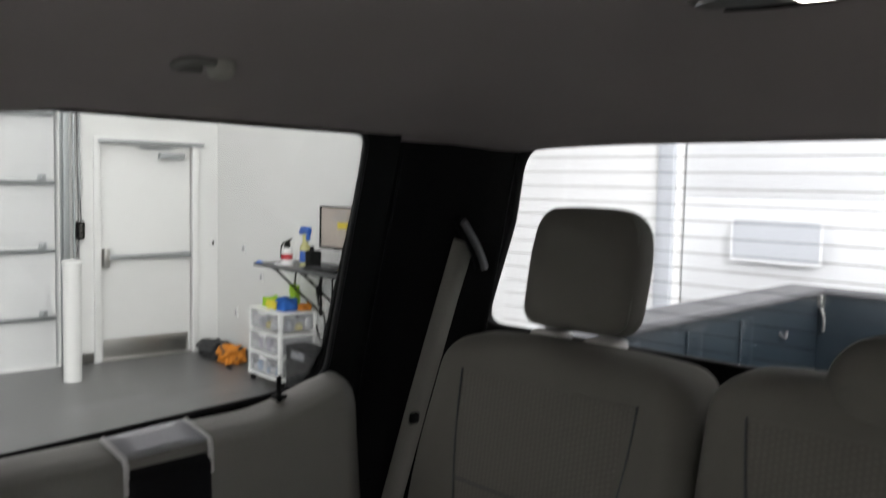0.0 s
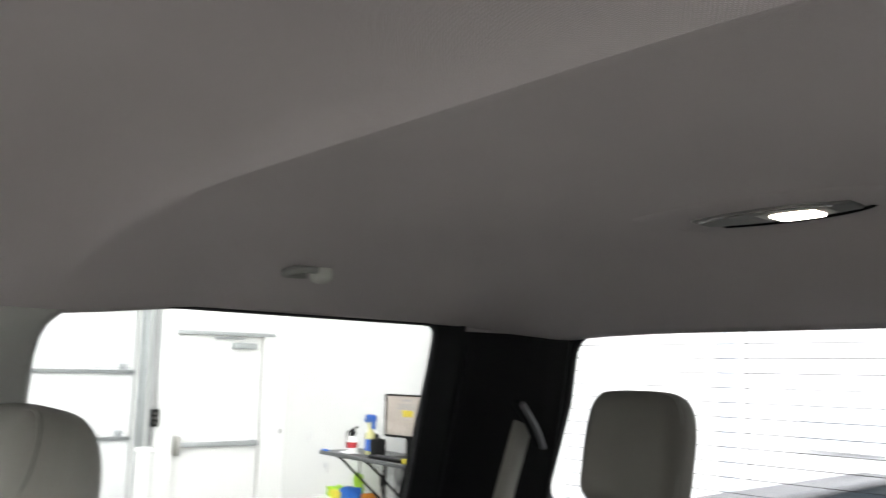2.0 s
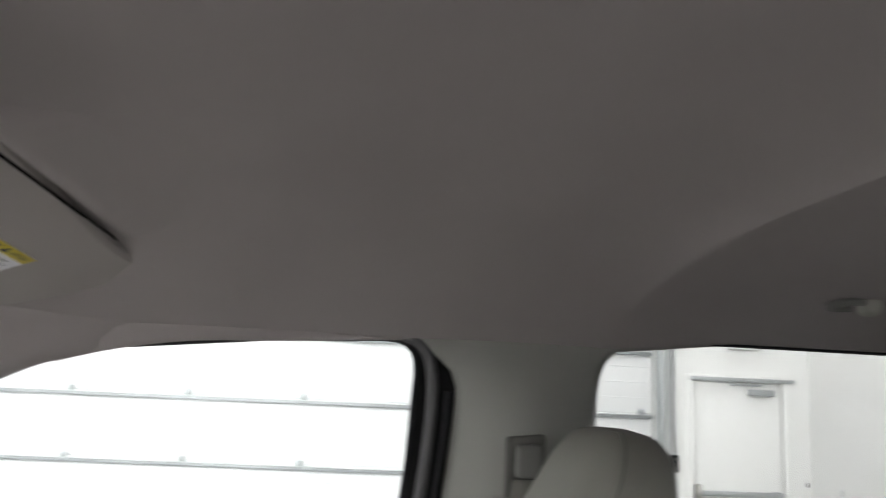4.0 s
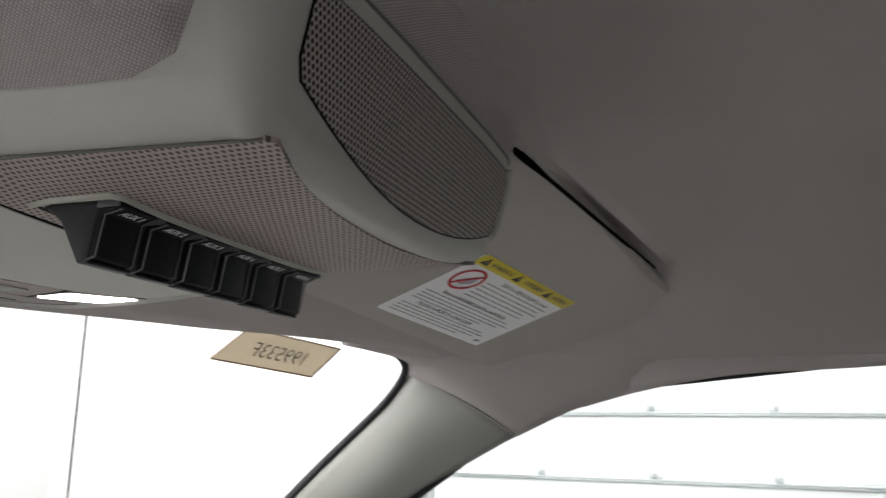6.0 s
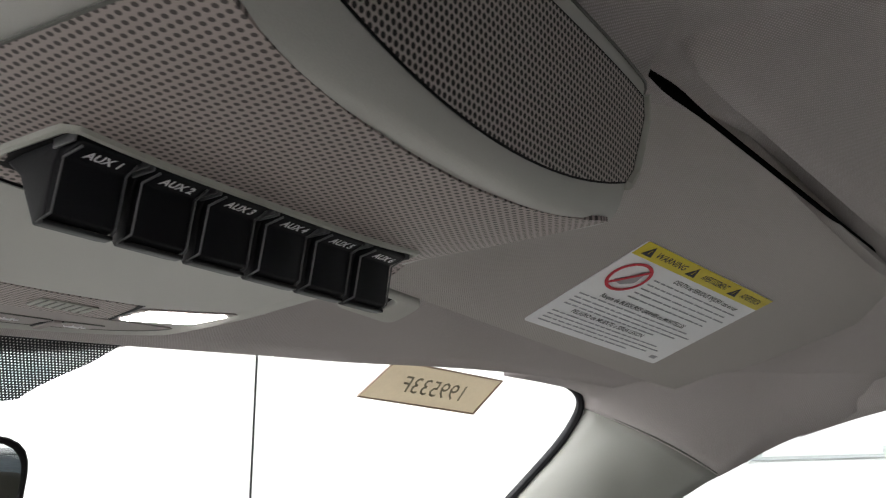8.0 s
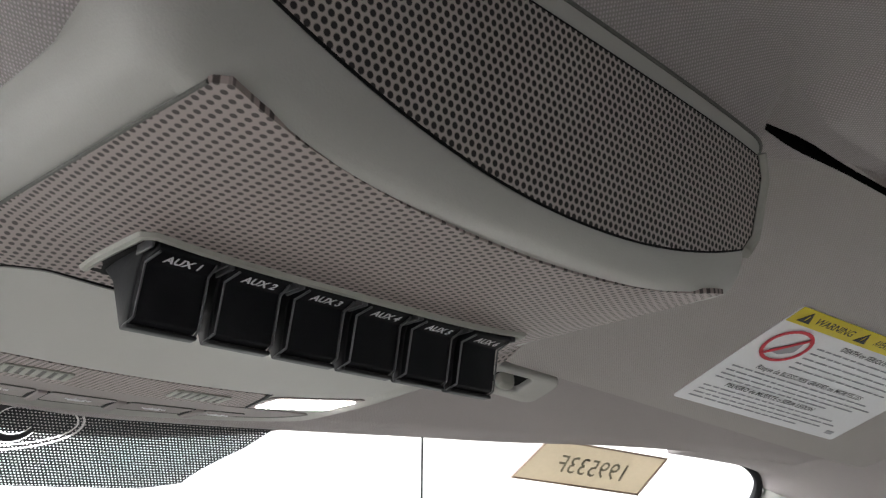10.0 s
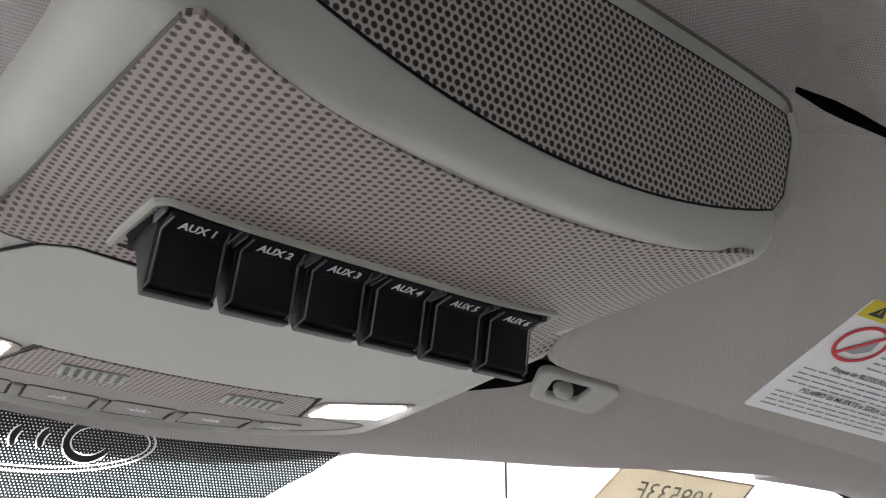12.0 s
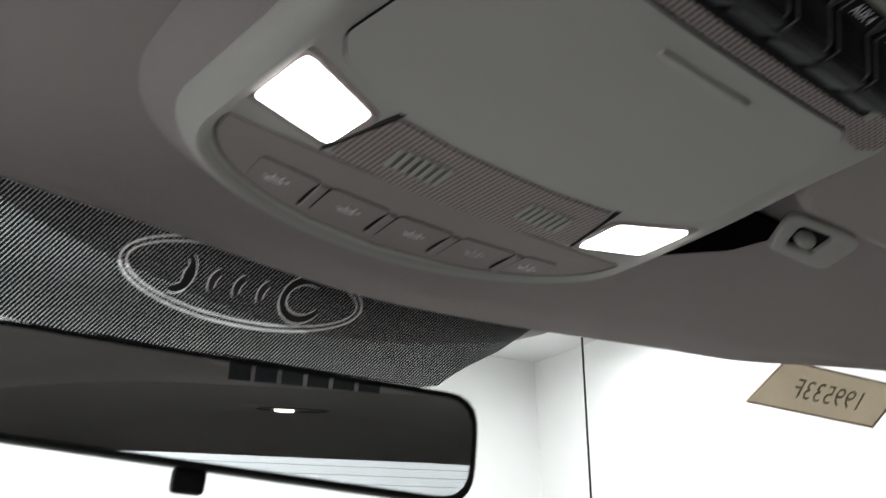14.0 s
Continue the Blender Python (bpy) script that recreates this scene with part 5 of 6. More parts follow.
# ---- dome lamp, coat hook ----
dome = thing("dome_lamp", "oval rear dome lamp, lit, in a moulded headliner pod", "dome lamp", Matrix.Translation((-0.012, -0.61, 1.970)))
part("pod", rbox(0.27, 0.17, 0.022, 0.0108, 6, (0, 0.01, 0.010), lambda q: (q.x, q.y * (1 - 0.35 * (q.x / 0.125) ** 2), q.z)), LINER, dome, "taupe cloth pod")
part("bezel", rbox(0.165, 0.070, 0.008, 0.0038, 4, (0, 0, 0.0005), lambda q: (q.x, q.y * (1 - 0.5 * (q.x / 0.0825) ** 2), q.z)), TRIM_DARK, dome, "dark grey lamp bezel")
part("lens", rbox(0.046, 0.034, 0.007, 0.0034, 3, (-0.024, -0.002, -0.004), lambda q: (q.x, q.y * (1 - 0.3 * (q.x / 0.026) ** 2), q.z)), DOME_ON, dome, "lit frosted lens")
part("clear_cover", rbox(0.070, 0.046, 0.005, 0.0024, 3, (-0.022, -0.002, -0.0022), lambda q: (q.x, q.y * (1 - 0.4 * (q.x / 0.035) ** 2), q.z)), VINYL, dome, "pale rim of the lamp lens")
part("trim_edge", tube([(0.081 * math.cos(a), 0.034 * math.sin(a) - 0.001, -0.0042) for a in span(0.12 * math.pi, 0.80 * math.pi, 18)], 0.0009, smooth=True), CHROME, dome, "thin bright trim edge")
# the pod's front shadow is painted as a black arc
part("front_gap_shade", tube([(0.100 * math.cos(a), 0.050 * math.sin(a) + 0.004, 0.0005) for a in span(-0.25 * math.pi, -0.85 * math.pi, 20)], 0.0040, smooth=True), SHADE_BLACK, dome, "black arc standing in for shade at the pod's edge")

HX, HY = 0.505, -0.400
hook = thing("coat_hook", "grey plastic folding coat hook on the headliner", "coat hook", Matrix.Translation((HX, HY, liner_z(HX, HY) - 0.0060)) @ Matrix.Rotation(-math.atan((liner_z(HX + 0.02, HY) - liner_z(HX - 0.02, HY)) / 0.04), 4, "Y") @ Matrix.Scale(1.2, 4))
part("base", rbox(0.030, 0.050, 0.008, 0.0038, 2, (0, 0, 0.000)), TRIM_DARK, hook)
part("arm", rbox(0.022, 0.022, 0.022, 0.008, 3, (-0.006, -0.014, -0.009)), VINYL, hook, "pale grey folding arm")
part("loop", tube([(-0.012, -0.004, -0.007), (-0.014, 0.014, -0.008), (-0.006, 0.025, -0.010), (0.008, 0.024, -0.010), (0.012, 0.010, -0.008), (0.010, -0.004, -0.008)], 0.0046, smooth=True), TRIM_MID, hook, "grey hook loop")
# no real recess here: a black block gives the shade inside the loop
part("well", rbox(0.018, 0.022, 0.004, 0.0015, 1, (-0.001, 0.008, -0.0045)), SHADE_BLACK, hook, "black block painted as shade inside the hook")

# ---- rear seat ----
rear_seat = thing("rear_bench_seat", "grey cloth split rear bench seat with head restraints", "seat")
LEAN = 0.16


def seat_back(cx, w, top, name):
    """One backrest section, leaning back, with a rounded top and soft bolsters."""
    h = top - 1.0

    def bend(q):
        zz = q.z + h / 2
        side = abs(q.x) / (w / 2)
        bol = 0.018 * step01((side - 0.62) / 0.3) * (1 if q.y > 0 else 0)
        topw = 1 - (0.16 if q.x * cx > 0 and abs(cx) > 0.1 else 0.03) * step01((zz - h * 0.45) / (h * 0.55)) ** 1.5
        crown = -0.012 * side ** 3 * step01((zz - h * 0.8) / (h * 0.2))
        return (q.x * topw, q.y + bol - LEAN * zz, q.z + crown)
    return rbox(w, 0.13, h, 0.045, 14, (cx, -0.86, 1.0 + h / 2), bend, 4)


def seat_trim(cx, w, top, parent):
    """A knitted centre panel and its seams, on the front of a backrest."""
    h = top - 1.0

    def at(x, z, lift):
        side = abs(x) / (w / 2)
        zz = z + h / 2
        bol = 0.018 * step01((side - 0.62) / 0.3)
        topw = 1 - (0.16 if x * cx > 0 and abs(cx) > 0.1 else 0.03) * step01((zz - h * 0.45) / (h * 0.55)) ** 1.5
        return Vector((cx + x * topw, -0.86 + 0.065 + bol - LEAN * zz + lift, 1.0 + zz))
    half = lambda z: w * (0.20 + 0.16 * step01((z + 0.20) / 0.5))
    part("centre_panel", sheet(lambda s_, z: at(s_ * half(z), z, 0.0015 - 0.002 * s_ ** 8), span(-1, 1, 14), span(-h / 2 + 0.05, h / 2 - 0.055, 16)), SEAT_KNIT, parent, "knitted cloth centre panel")
    for d in (-1, 1):
        part("seam", tube([at(d * half(z), z, 0.0008) for z in span(-h / 2 + 0.05, h / 2 - 0.05, 18)], 0.0018, seg=1), INK, parent, "dark sewn seam")
    part("seam", tube([at(x, h / 2 - 0.215 + 0.02 * x, 0.0012) for x in span(-half(0.08), half(0.08), 12)], 0.0018, seg=1), INK, parent, "dark sewn seam")
    part("seam", tube([at(x, h / 2 - 0.052, 0.0006) for x in span(-half(0.3), half(0.3), 14)], 0.0010, seg=1), SEAT, parent, "dark sewn seam")


sb = part("backrest", seat_back(0.425, 0.465, 1.587, "a"), SEAT, rear_seat)
sb2 = part("backrest", seat_back(-0.02, 0.415, 1.602, "b"), SEAT, rear_seat)
sb3 = part("backrest", seat_back(-0.455, 0.44, 1.596, "c"), SEAT, rear_seat)
seat_trim(0.425, 0.465, 1.587, sb)
seat_trim(-0.02, 0.415, 1.602, sb2)
seat_trim(-0.455, 0.44, 1.596, sb3)
part("cushion", rbox(1.42, 0.50, 0.16, 0.06, 8, (0, -0.60, 1.02), None, 3), SEAT, rear_seat)


def headrest(cx, cy, cz, w, h, d, mat, parent, posts=True, tilt=8, taper=0.0, flare=0.0):
    rot = Matrix.Rotation(radians(tilt), 3, "X")
    def bend(q):
        k = q.z / h
        return (q.x * (1 - 0.10 * step01((k - 0.1) / 0.45) - 0.03 * step01((-k) / 0.5) - flare * (k + 0.15)), q.y * (1 - 0.12 * abs(q.x / w * 2) ** 2) * (1 - taper * step01(k + 0.5)) * (1 + taper * 0.5) - 0.012 * k, q.z - 0.008 * abs(q.x / w * 2) ** 3 * (1 if k > 0 else 0))
    hr = part("head_restraint", rbox(w, d, h, min(d, w, h) * 0.40, 8, (cx, cy, cz), bend, 5, rot), mat, parent, "rounded head restraint")
    r = min(d, w, h) * 0.40
    yy = d * 0.27
    rr = math.sqrt(r * r - max(0.0, yy - (d / 2 - r)) ** 2)
    a, b = w / 2 - r + rr, h / 2 - r + rr
    loop = [rot @ Vector(bend(Vector((x, yy, z)))) + Vector((cx, cy, cz)) for x, z in rounded([(-a, -b, rr), (a, -b, rr), (a, b, rr), (-a, b, rr)], 8)]
    part("piping", tube(loop, 0.0014, True, 1), SEAM, hr, "dark sewn seam")
    if posts:
        for s in (-1, 1):
            part("post", tube([(cx + s * w * 0.25, cy - 0.005, cz - h / 2 - 0.035), (cx + s * w * 0.25, cy - 0.005, cz - h / 2 + 0.03)], 0.006), CHROME, hr, "steel post")
            part("guide", rbox(0.054, 0.052, 0.024, 0.009, 2, (cx + s * w * 0.25, cy + 0.022, cz - h / 2 - 0.013)), GUIDE, hr, "pale post guide")
    return hr


headrest(0.449, -1.030, 1.687, 0.200, 0.192, 0.090, SEAT, rear_seat)
headrest(-0.050, -0.955, 1.594, 0.215, 0.128, 0.13, SEAT, rear_seat, False)
headrest(-0.447, -1.035, 1.687, 0.205, 0.192, 0.105, SEAT, rear_seat)

# ---- front passenger seat ----
front_seat = thing("passenger_seat", "grey vinyl front passenger seat with head restraint", "seat")
headrest(0.455, -0.050, 1.668, 0.262, 0.205, 0.130, SEAT_VINYL, front_seat, True, 14, 0.4, 0.24)
part("backrest", rbox(0.50, 0.14, 0.60, 0.06, 8, (0.455, -0.05, 1.30), lambda q: (q.x * (1 - 0.12 * step01(q.z / 0.3)), q.y - 0.10 * q.z, q.z), 3), SEAT_VINYL, front_seat)
part("cushion", rbox(0.52, 0.52, 0.16, 0.06, 6, (0.455, 0.25, 1.04), None, 3), SEAT_VINYL, front_seat)

# ---- seat belts ----


def ribbon(points, widths, thick=0.0016):
    """A strap along points, each with a half-width direction."""
    bm = bmesh.new()
    rows_ = []
    for p, w in zip(points, widths):
        p, w = Vector(p), Vector(w)
        rows_.append((bm.verts.new(p - w), bm.verts.new(p + w)))
    for a, b in zip(rows_, rows_[1:]):
        bm.faces.new((a[0], a[1], b[1], b[0]))
    return bm


rear_belt = thing("rear_seat_belt", "grey webbing rear seat belt hanging from a pillar guide", "seat belt")
pts = [(0.700, -1.020, 1.715), (0.712, -0.995, 1.62), (0.735, -0.955, 1.45), (0.755, -0.915, 1.28), (0.775, -0.88, 1.10)]
thicken(part("webbing", ribbon(pts, [(0.004, 0.022, 0.006)] + [(0.005, 0.020, 0.005)] * 4), BELT, rear_belt), 0.0016)
part("guide_loop", tube([(0.690, -0.990, 1.755), (0.690, -1.005, 1.738), (0.688, -1.032, 1.703), (0.686, -1.046, 1.672)], 0.008, smooth=True), BLACK, rear_belt, "black plastic guide loop")
part("guide_edge", tube([(0.680, -0.994, 1.752), (0.680, -1.010, 1.735), (0.678, -1.037, 1.700), (0.676, -1.050, 1.668)], 0.006, smooth=True), RUBBER_GREY, rear_belt, "grey guide edge")
part("stop_button", rbox(0.012, 0.02, 0.02, 0.005, 1, (0.738, -0.945, 1.41)), BLACK, rear_belt, "black stop button")

front_belt = thing("front_seat_belt", "grey front seat belt in a sliding pillar guide", "seat belt")
part("slide_housing", flat(rounded([(-0.008, 1.746, 0.008), (-0.062, 1.752, 0.008), (-0.066, 1.60, 0.008), (-0.012, 1.595, 0.008)]), (), 0.016, 0.004, lambda co: Vector((side_x(co.y) - 0.060 + co.z, co.x, co.y))), TRIM_DARK, front_belt, "grey height-adjuster housing")
part("adjuster", rbox(0.02, 0.034, 0.045, 0.006, 2, (side_x(1.715) - 0.070, -0.038, 1.715)), TRIM_MID, front_belt, "grey adjuster cover")
part("guide_loop", rbox(0.02, 0.06, 0.03, 0.010, 2, (side_x(1.66) - 0.085, -0.012, 1.652)), TRIM_MID, front_belt, "grey belt guide")
pts = [(side_x(1.70) - 0.073, -0.038, 1.69), (side_x(1.6) - 0.08, -0.030, 1.61), (0.68, -0.01, 1.4), (0.70, 0.0, 1.1)]
thicken(part("webbing", ribbon(pts, [(0.002, 0.021, 0.0)] * 4), BELT, front_belt), 0.0016)

# ---- door panels ----


def door_panel(sign, y0, y1, parent):
    prof = [(0.804, 1.459), (0.795, 1.464), (0.778, 1.4635), (0.756, 1.457), (0.741, 1.446), (0.734, 1.428), (0.728, 1.38), (0.712, 1.25), (0.705, 1.16), (0.735, 1.05), (0.745, 0.95)]

    def f(s, k):
        y = y0 + (y1 - y0) * s
        p = along(prof, k)
        lift = 0.038 * step01((-y - 0.62) / 0.22) * step01((p.y - 1.30) / 0.15) if y1 < 0 else 0
        return (sign * p.x, y, p.y + lift)
    return thicken(part("door_panel", sheet(f, span(0, 1, 30), span(0, 1, 30)), DOOR_TRIM, parent, "dark grey moulded door panel"), 0.008, 0)


door_panel(1, -0.125, -0.805, rear_door)
door_panel(1, 1.15, 0.06, front_door)
door_panel(-1, -0.125, -0.842, bpy.data.objects["door_3"])
door_panel(-1, 1.15, 0.06, bpy.data.objects["door_4"])
INS = [Vector(p) for p in ((0.778, -0.4155, 1.4725), (0.778, -0.533, 1.4765), (0.733, -0.545, 1.456), (0.733, -0.424, 1.453))]
ins = part("handle_trim", rbox(0.050, 0.119, 0.30, 0.008, 3, (0.744, -0.484, 1.304), lambda q: (q.x - 0.05 * (0.15 - q.z), q.y - 0.25 * (q.x + 0.02), q.z + 0.55 * q.x * step01(q.z / 0.15) - 0.010)), BLACK_SATIN, rear_door, "glossy black armrest insert")
thicken(part("trim_plate", sheet(lambda a, b: INS[3].lerp(INS[2], a).lerp(INS[0].lerp(INS[1], a), b), span(0, 1, 4), span(0, 1, 4)), PLATE, ins, "satin grey metallic plate"), 0.003, 0)
for a, b in ((INS[0], INS[3]), (INS[1], INS[2])):
    part("chrome_edge", tube([a, b, b + Vector((-0.004, 0, -0.008)), b + Vector((-0.006, 0, -0.045))], 0.004), SILVER, ins, "chrome edging")
part("lock_pin", join(tube([(0.775, -0.69, 1.470), (0.775, -0.69, 1.515)], 0.004), rbox(0.018, 0.02, 0.006, 0.002, 1, (0.775, -0.69, 1.483))), BLACK, rear_door, "black lock pin")

# ---- truck bed behind the cab ----
bed = thing("truck_bed", "dark blue pickup bed with grey plastic rail caps", "truck bed")
for s in (1, -1):
    part("side_wall", rbox(0.10, 1.95, 0.52, 0.02, 2, (s * 0.915, -2.22, 1.19)), BLUE_PAINT, bed)
    part("rail_cap", rbox(0.135, 1.97, 0.030, 0.010, 2, (s * 0.915, -2.22, 1.450)), BED_CAP, bed, "grey plastic rail cap")
part("tailgate", rbox(1.80, 0.07, 0.50, 0.015, 2, (0, -3.225, 1.19)), BLUE_PAINT, bed, "dark blue tailgate")
part("tailgate_cap", rbox(1.76, 0.085, 0.022, 0.008, 2, (0, -3.225, 1.446)), BED_CAP, bed, "grey tailgate cap")
part("bed_floor", rbox(1.74, 1.95, 0.04, 0.005, 1, (0, -2.22, 0.95)), BLUE_PAINT, bed, "dark ribbed bed floor")
part("front_panel", rbox(1.74, 0.04, 0.50, 0.01, 1, (0, -1.27, 1.19)), BLUE_PAINT, bed)

# ---- exterior mirror ----
door_mirror = thing("door_mirror", "black passenger door mirror outside the front window", "mirror", Matrix.Translation((1.145, 0.885, 1.50)) @ Matrix.Rotation(radians(-22), 4, "Z"))
dm_out = rounded([(-0.125, -0.15, 0.05), (0.11, -0.15, 0.04), (0.115, 0.15, 0.04), (-0.10, 0.16, 0.06)])
dm_in = rounded([(-0.112, -0.137, 0.045), (0.10, -0.137, 0.035), (0.103, 0.138, 0.035), (-0.09, 0.147, 0.05)])
stand = lambda off: (lambda co: Vector((co.x, off - co.z, co.y)))
part("frame", flat(dm_out, [dm_in], 0.03, 0.006, stand(0.0)), BLACK, door_mirror, "black mirror frame")
part("glass", flat(dm_in, (), 0.003, 0, stand(0.004)), MIRROR, door_mirror, "mirror glass")
part("housing", rbox(0.225, 0.06, 0.29, 0.028, 3, (0.0, 0.040, 0.003)), BLACK, door_mirror, "black mirror housing")
part("arm", tube([(-0.10, 0.05, -0.10), (-0.20, 0.08, -0.13), (-0.31, 0.10, -0.14)], 0.025, smooth=True), BLACK, door_mirror, "black mirror arm")

for s_ in (1, -1):
    part("latch_striker", join(tube([(s_ * 0.86, -3.175, 1.40), (s_ * 0.83, -3.165, 1.36), (s_ * 0.84, -3.17, 1.30)], 0.006, smooth=True), rbox(0.03, 0.03, 0.05, 0.006, 1, (s_ * 0.86, -3.18, 1.41))), STEEL, bed, "steel tailgate latch and cable")
    for y in (-1.55, -2.85):
        part("tie_hook", tube([(s_ * 0.862, y - 0.03, 1.33), (s_ * 0.84, y, 1.29), (s_ * 0.862, y + 0.03, 1.33)], 0.005, smooth=True), RUBBER_GREY, bed, "grey tie-down hook")
    for y in (-1.85, -2.2, -2.55):
        part("stake_rib", rbox(0.012, 0.09, 0.44, 0.005, 1, (s_ * 0.861, y, 1.19)), BLUE_PAINT, bed, "pressed side rib")

# ---- workshop things ----


def at_shop(u, v, z, turn=0):
    return SHOP @ Matrix.Translation((u, v, z)) @ Matrix.Rotation(radians(turn), 4, "Z")


CLEAR = material("clear_drawer_plastic", (0.62, 0.65, 0.70), 0.3, stain=0.05, stain_scale=12)
CLEAR.node_tree.nodes["Principled BSDF"].inputs["Transmission Weight"].default_value = 0.25
ORANGE = material("orange_cloth", (0.62, 0.21, 0.015), 0.8, stain=0.15, stain_scale=25, bump=0.3)
CHARCOAL = material("charcoal_fabric", (0.03, 0.03, 0.033), 0.8, stain=0.15, stain_scale=20, bump=0.3)
LIME = material("lime_cloth", (0.35, 0.62, 0.03), 0.85, stain=0.12, stain_scale=30, bump=0.4)
YELLOW_CLOTH = material("yellow_cloth", (0.72, 0.60, 0.05), 0.85, stain=0.12, stain_scale=30, bump=0.4)
BLUE_CLOTH = material("blue_cloth", (0.02, 0.13, 0.50), 0.85, stain=0.12, stain_scale=30, bump=0.4)
BLUE_PLASTIC = material("blue_plastic", (0.02, 0.10, 0.42), 0.4, stain=0.05)
AMBER = material("pale_yellow_liquid_bottle", (0.55, 0.52, 0.25), 0.25, stain=0.05)
RED_PLASTIC = material("red_plastic", (0.45, 0.02, 0.03), 0.4)
SCREEN_ON = lit("lit_screen", (0.62, 0.50, 0.42), 0.25)
SCREEN_ON.node_tree.nodes["Principled BSDF"].inputs["Base Color"].links[0].from_node.inputs[0].default_value = (0.35, 0.31, 0.28)
DESK_TOP = material("dark_grey_laminate", (0.07, 0.072, 0.075), 0.45, grain=0.1, grain_scale=90, stain=0.06)


def crumple(w, d, h, seed, mat, nm, parent, at, label=""):
    """A loose heap of cloth."""
    def bend(q):
        n = noise.noise(Vector((q.x * 22 + seed, q.y * 22, q.z * 22)))
        return tuple(q * (1 + 0.45 * n))
    return part(nm, rbox(w, d, h, min(w, d, h) * 0.42, 7, at, bend, 3), mat, parent, label)


# wall desk on the rear wall
desk = thing("wall_desk", "dark grey wall-mounted standing desk on folding brackets", "desk", at_shop(0, 0, 0))
DZ_TOP = 1.145
part("desktop", slab(4.55, 5.98, V, V + 0.50, DZ_TOP - 0.03, DZ_TOP, 0.006), DESK_TOP, desk)
for u in (4.8, 5.3, 5.72):
    part("bracket", join(tube([(u, V + 0.44, DZ_TOP - 0.04), (u, V + 0.02, DZ_TOP - 0.42)], 0.010), slab(u - 0.012, u + 0.012, V, V + 0.015, DZ_TOP - 0.46, DZ_TOP - 0.03, 0.003), tube([(u, V + 0.02, DZ_TOP - 0.04), (u, V + 0.46, DZ_TOP - 0.04)], 0.010)), BLACK, desk, "black folding bracket")

monitor = thing("monitor", "black-framed computer monitor with a lit page on the desk", "monitor", at_shop(5.07, V + 0.24, DZ_TOP, 8))
part("frame", flat(rounded([(-0.25, 0.155, 0.008), (0.25, 0.155, 0.008), (0.25, 0.485, 0.008), (-0.25, 0.485, 0.008)]), [rounded([(-0.237, 0.173, 0.002), (0.237, 0.173, 0.002), (0.237, 0.472, 0.002), (-0.237, 0.472, 0.002)])], 0.03, 0.004, lambda co: Vector((co.x, co.z, co.y))), BLACK, monitor)
part("back", rbox(0.48, 0.02, 0.31, 0.006, 1, (0, -0.014, 0.322)), BLACK, monitor)
scr = part("screen", rbox(0.476, 0.004, 0.301, 0.001, 1, (0, 0.002, 0.3225)), SCREEN_ON, monitor, "lit page on the screen")
for k, (x, z, w, h) in enumerate(((0.0, 0.375, 0.10, 0.010), (0.0, 0.345, 0.22, 0.006), (0.0, 0.328, 0.20, 0.006), (0.0, 0.311, 0.22, 0.006), (-0.01, 0.275, 0.12, 0.05))):
    part("text_bar", rbox(w, 0.001, h, 0.0003, 1, (x, 0.0048, z + 0.065)), INK_GREY if k < 4 else YELLOW, scr)
part("stand", join(rbox(0.05, 0.03, 0.28, 0.008, 1, (0, -0.03, 0.14)), rbox(0.24, 0.16, 0.012, 0.005, 1, (0, -0.01, 0.006))), BLACK, monitor, "black stand")

keyboard = thing("keyboard", "black computer keyboard on the desk", "keyboard", at_shop(5.05, V + 0.40, DZ_TOP))
part("case", rbox(0.43, 0.13, 0.02, 0.006, 1, (0, 0, 0.010)), BLACK, keyboard)
key = mesh_of("key", rbox(0.016, 0.016, 0.006, 0.002, 1), INK)
for i in range(20):
    for j in range(4):
        part("key", key, INK, keyboard, m=Matrix.Translation((-0.19 + i * 0.02, -0.035 + j * 0.022, 0.021)))

bottle = thing("spray_bottle", "spray bottle with blue trigger and pale yellow liquid", "spray bottle", at_shop(5.50, V + 0.30, DZ_TOP))
part("body", tube([(0, 0, 0.0), (0, 0, 0.17)], 0.042, seg=4), AMBER, bottle)
part("band", tube([(0, 0, 0.03), (0, 0, 0.12)], 0.0435, seg=4), BLUE_PLASTIC, bottle, "blue printed label")
part("neck", tube([(0, 0, 0.17), (0, 0, 0.25)], 0.024, seg=3), AMBER, bottle)
part("trigger_head", join(rbox(0.12, 0.055, 0.06, 0.020, 2, (-0.005, 0, 0.285)), rbox(0.06, 0.04, 0.035, 0.012, 1, (0.045, 0, 0.265)), rbox(0.025, 0.035, 0.08, 0.008, 1, (-0.045, 0, 0.24))), BLUE_PLASTIC, bottle, "blue trigger head")

ext = thing("fire_extinguisher", "small white and red fire extinguisher standing on the desk", "extinguisher", at_shop(5.78, V + 0.30, DZ_TOP))
part("cylinder", tube([(0, 0, 0.002), (0, 0, 0.11), (0, 0, 0.125)], 0.046, seg=5), WHITE, ext)
part("band", tube([(0, 0, 0.03), (0, 0, 0.075)], 0.0468, seg=5), RED_PLASTIC, ext, "red printed band")
part("collar", tube([(0, 0, 0.12), (0, 0, 0.145)], 0.026, seg=4), BLACK, ext, "black collar")
part("handle", join(rbox(0.11, 0.02, 0.014, 0.005, 1, (-0.02, 0, 0.185), rot=Matrix.Rotation(radians(18), 3, "Y")), rbox(0.09, 0.018, 0.012, 0.004, 1, (-0.01, 0, 0.152)), rbox(0.04, 0.04, 0.04, 0.01, 1, (0, 0, 0.16))), BLACK, ext, "black squeeze handle")
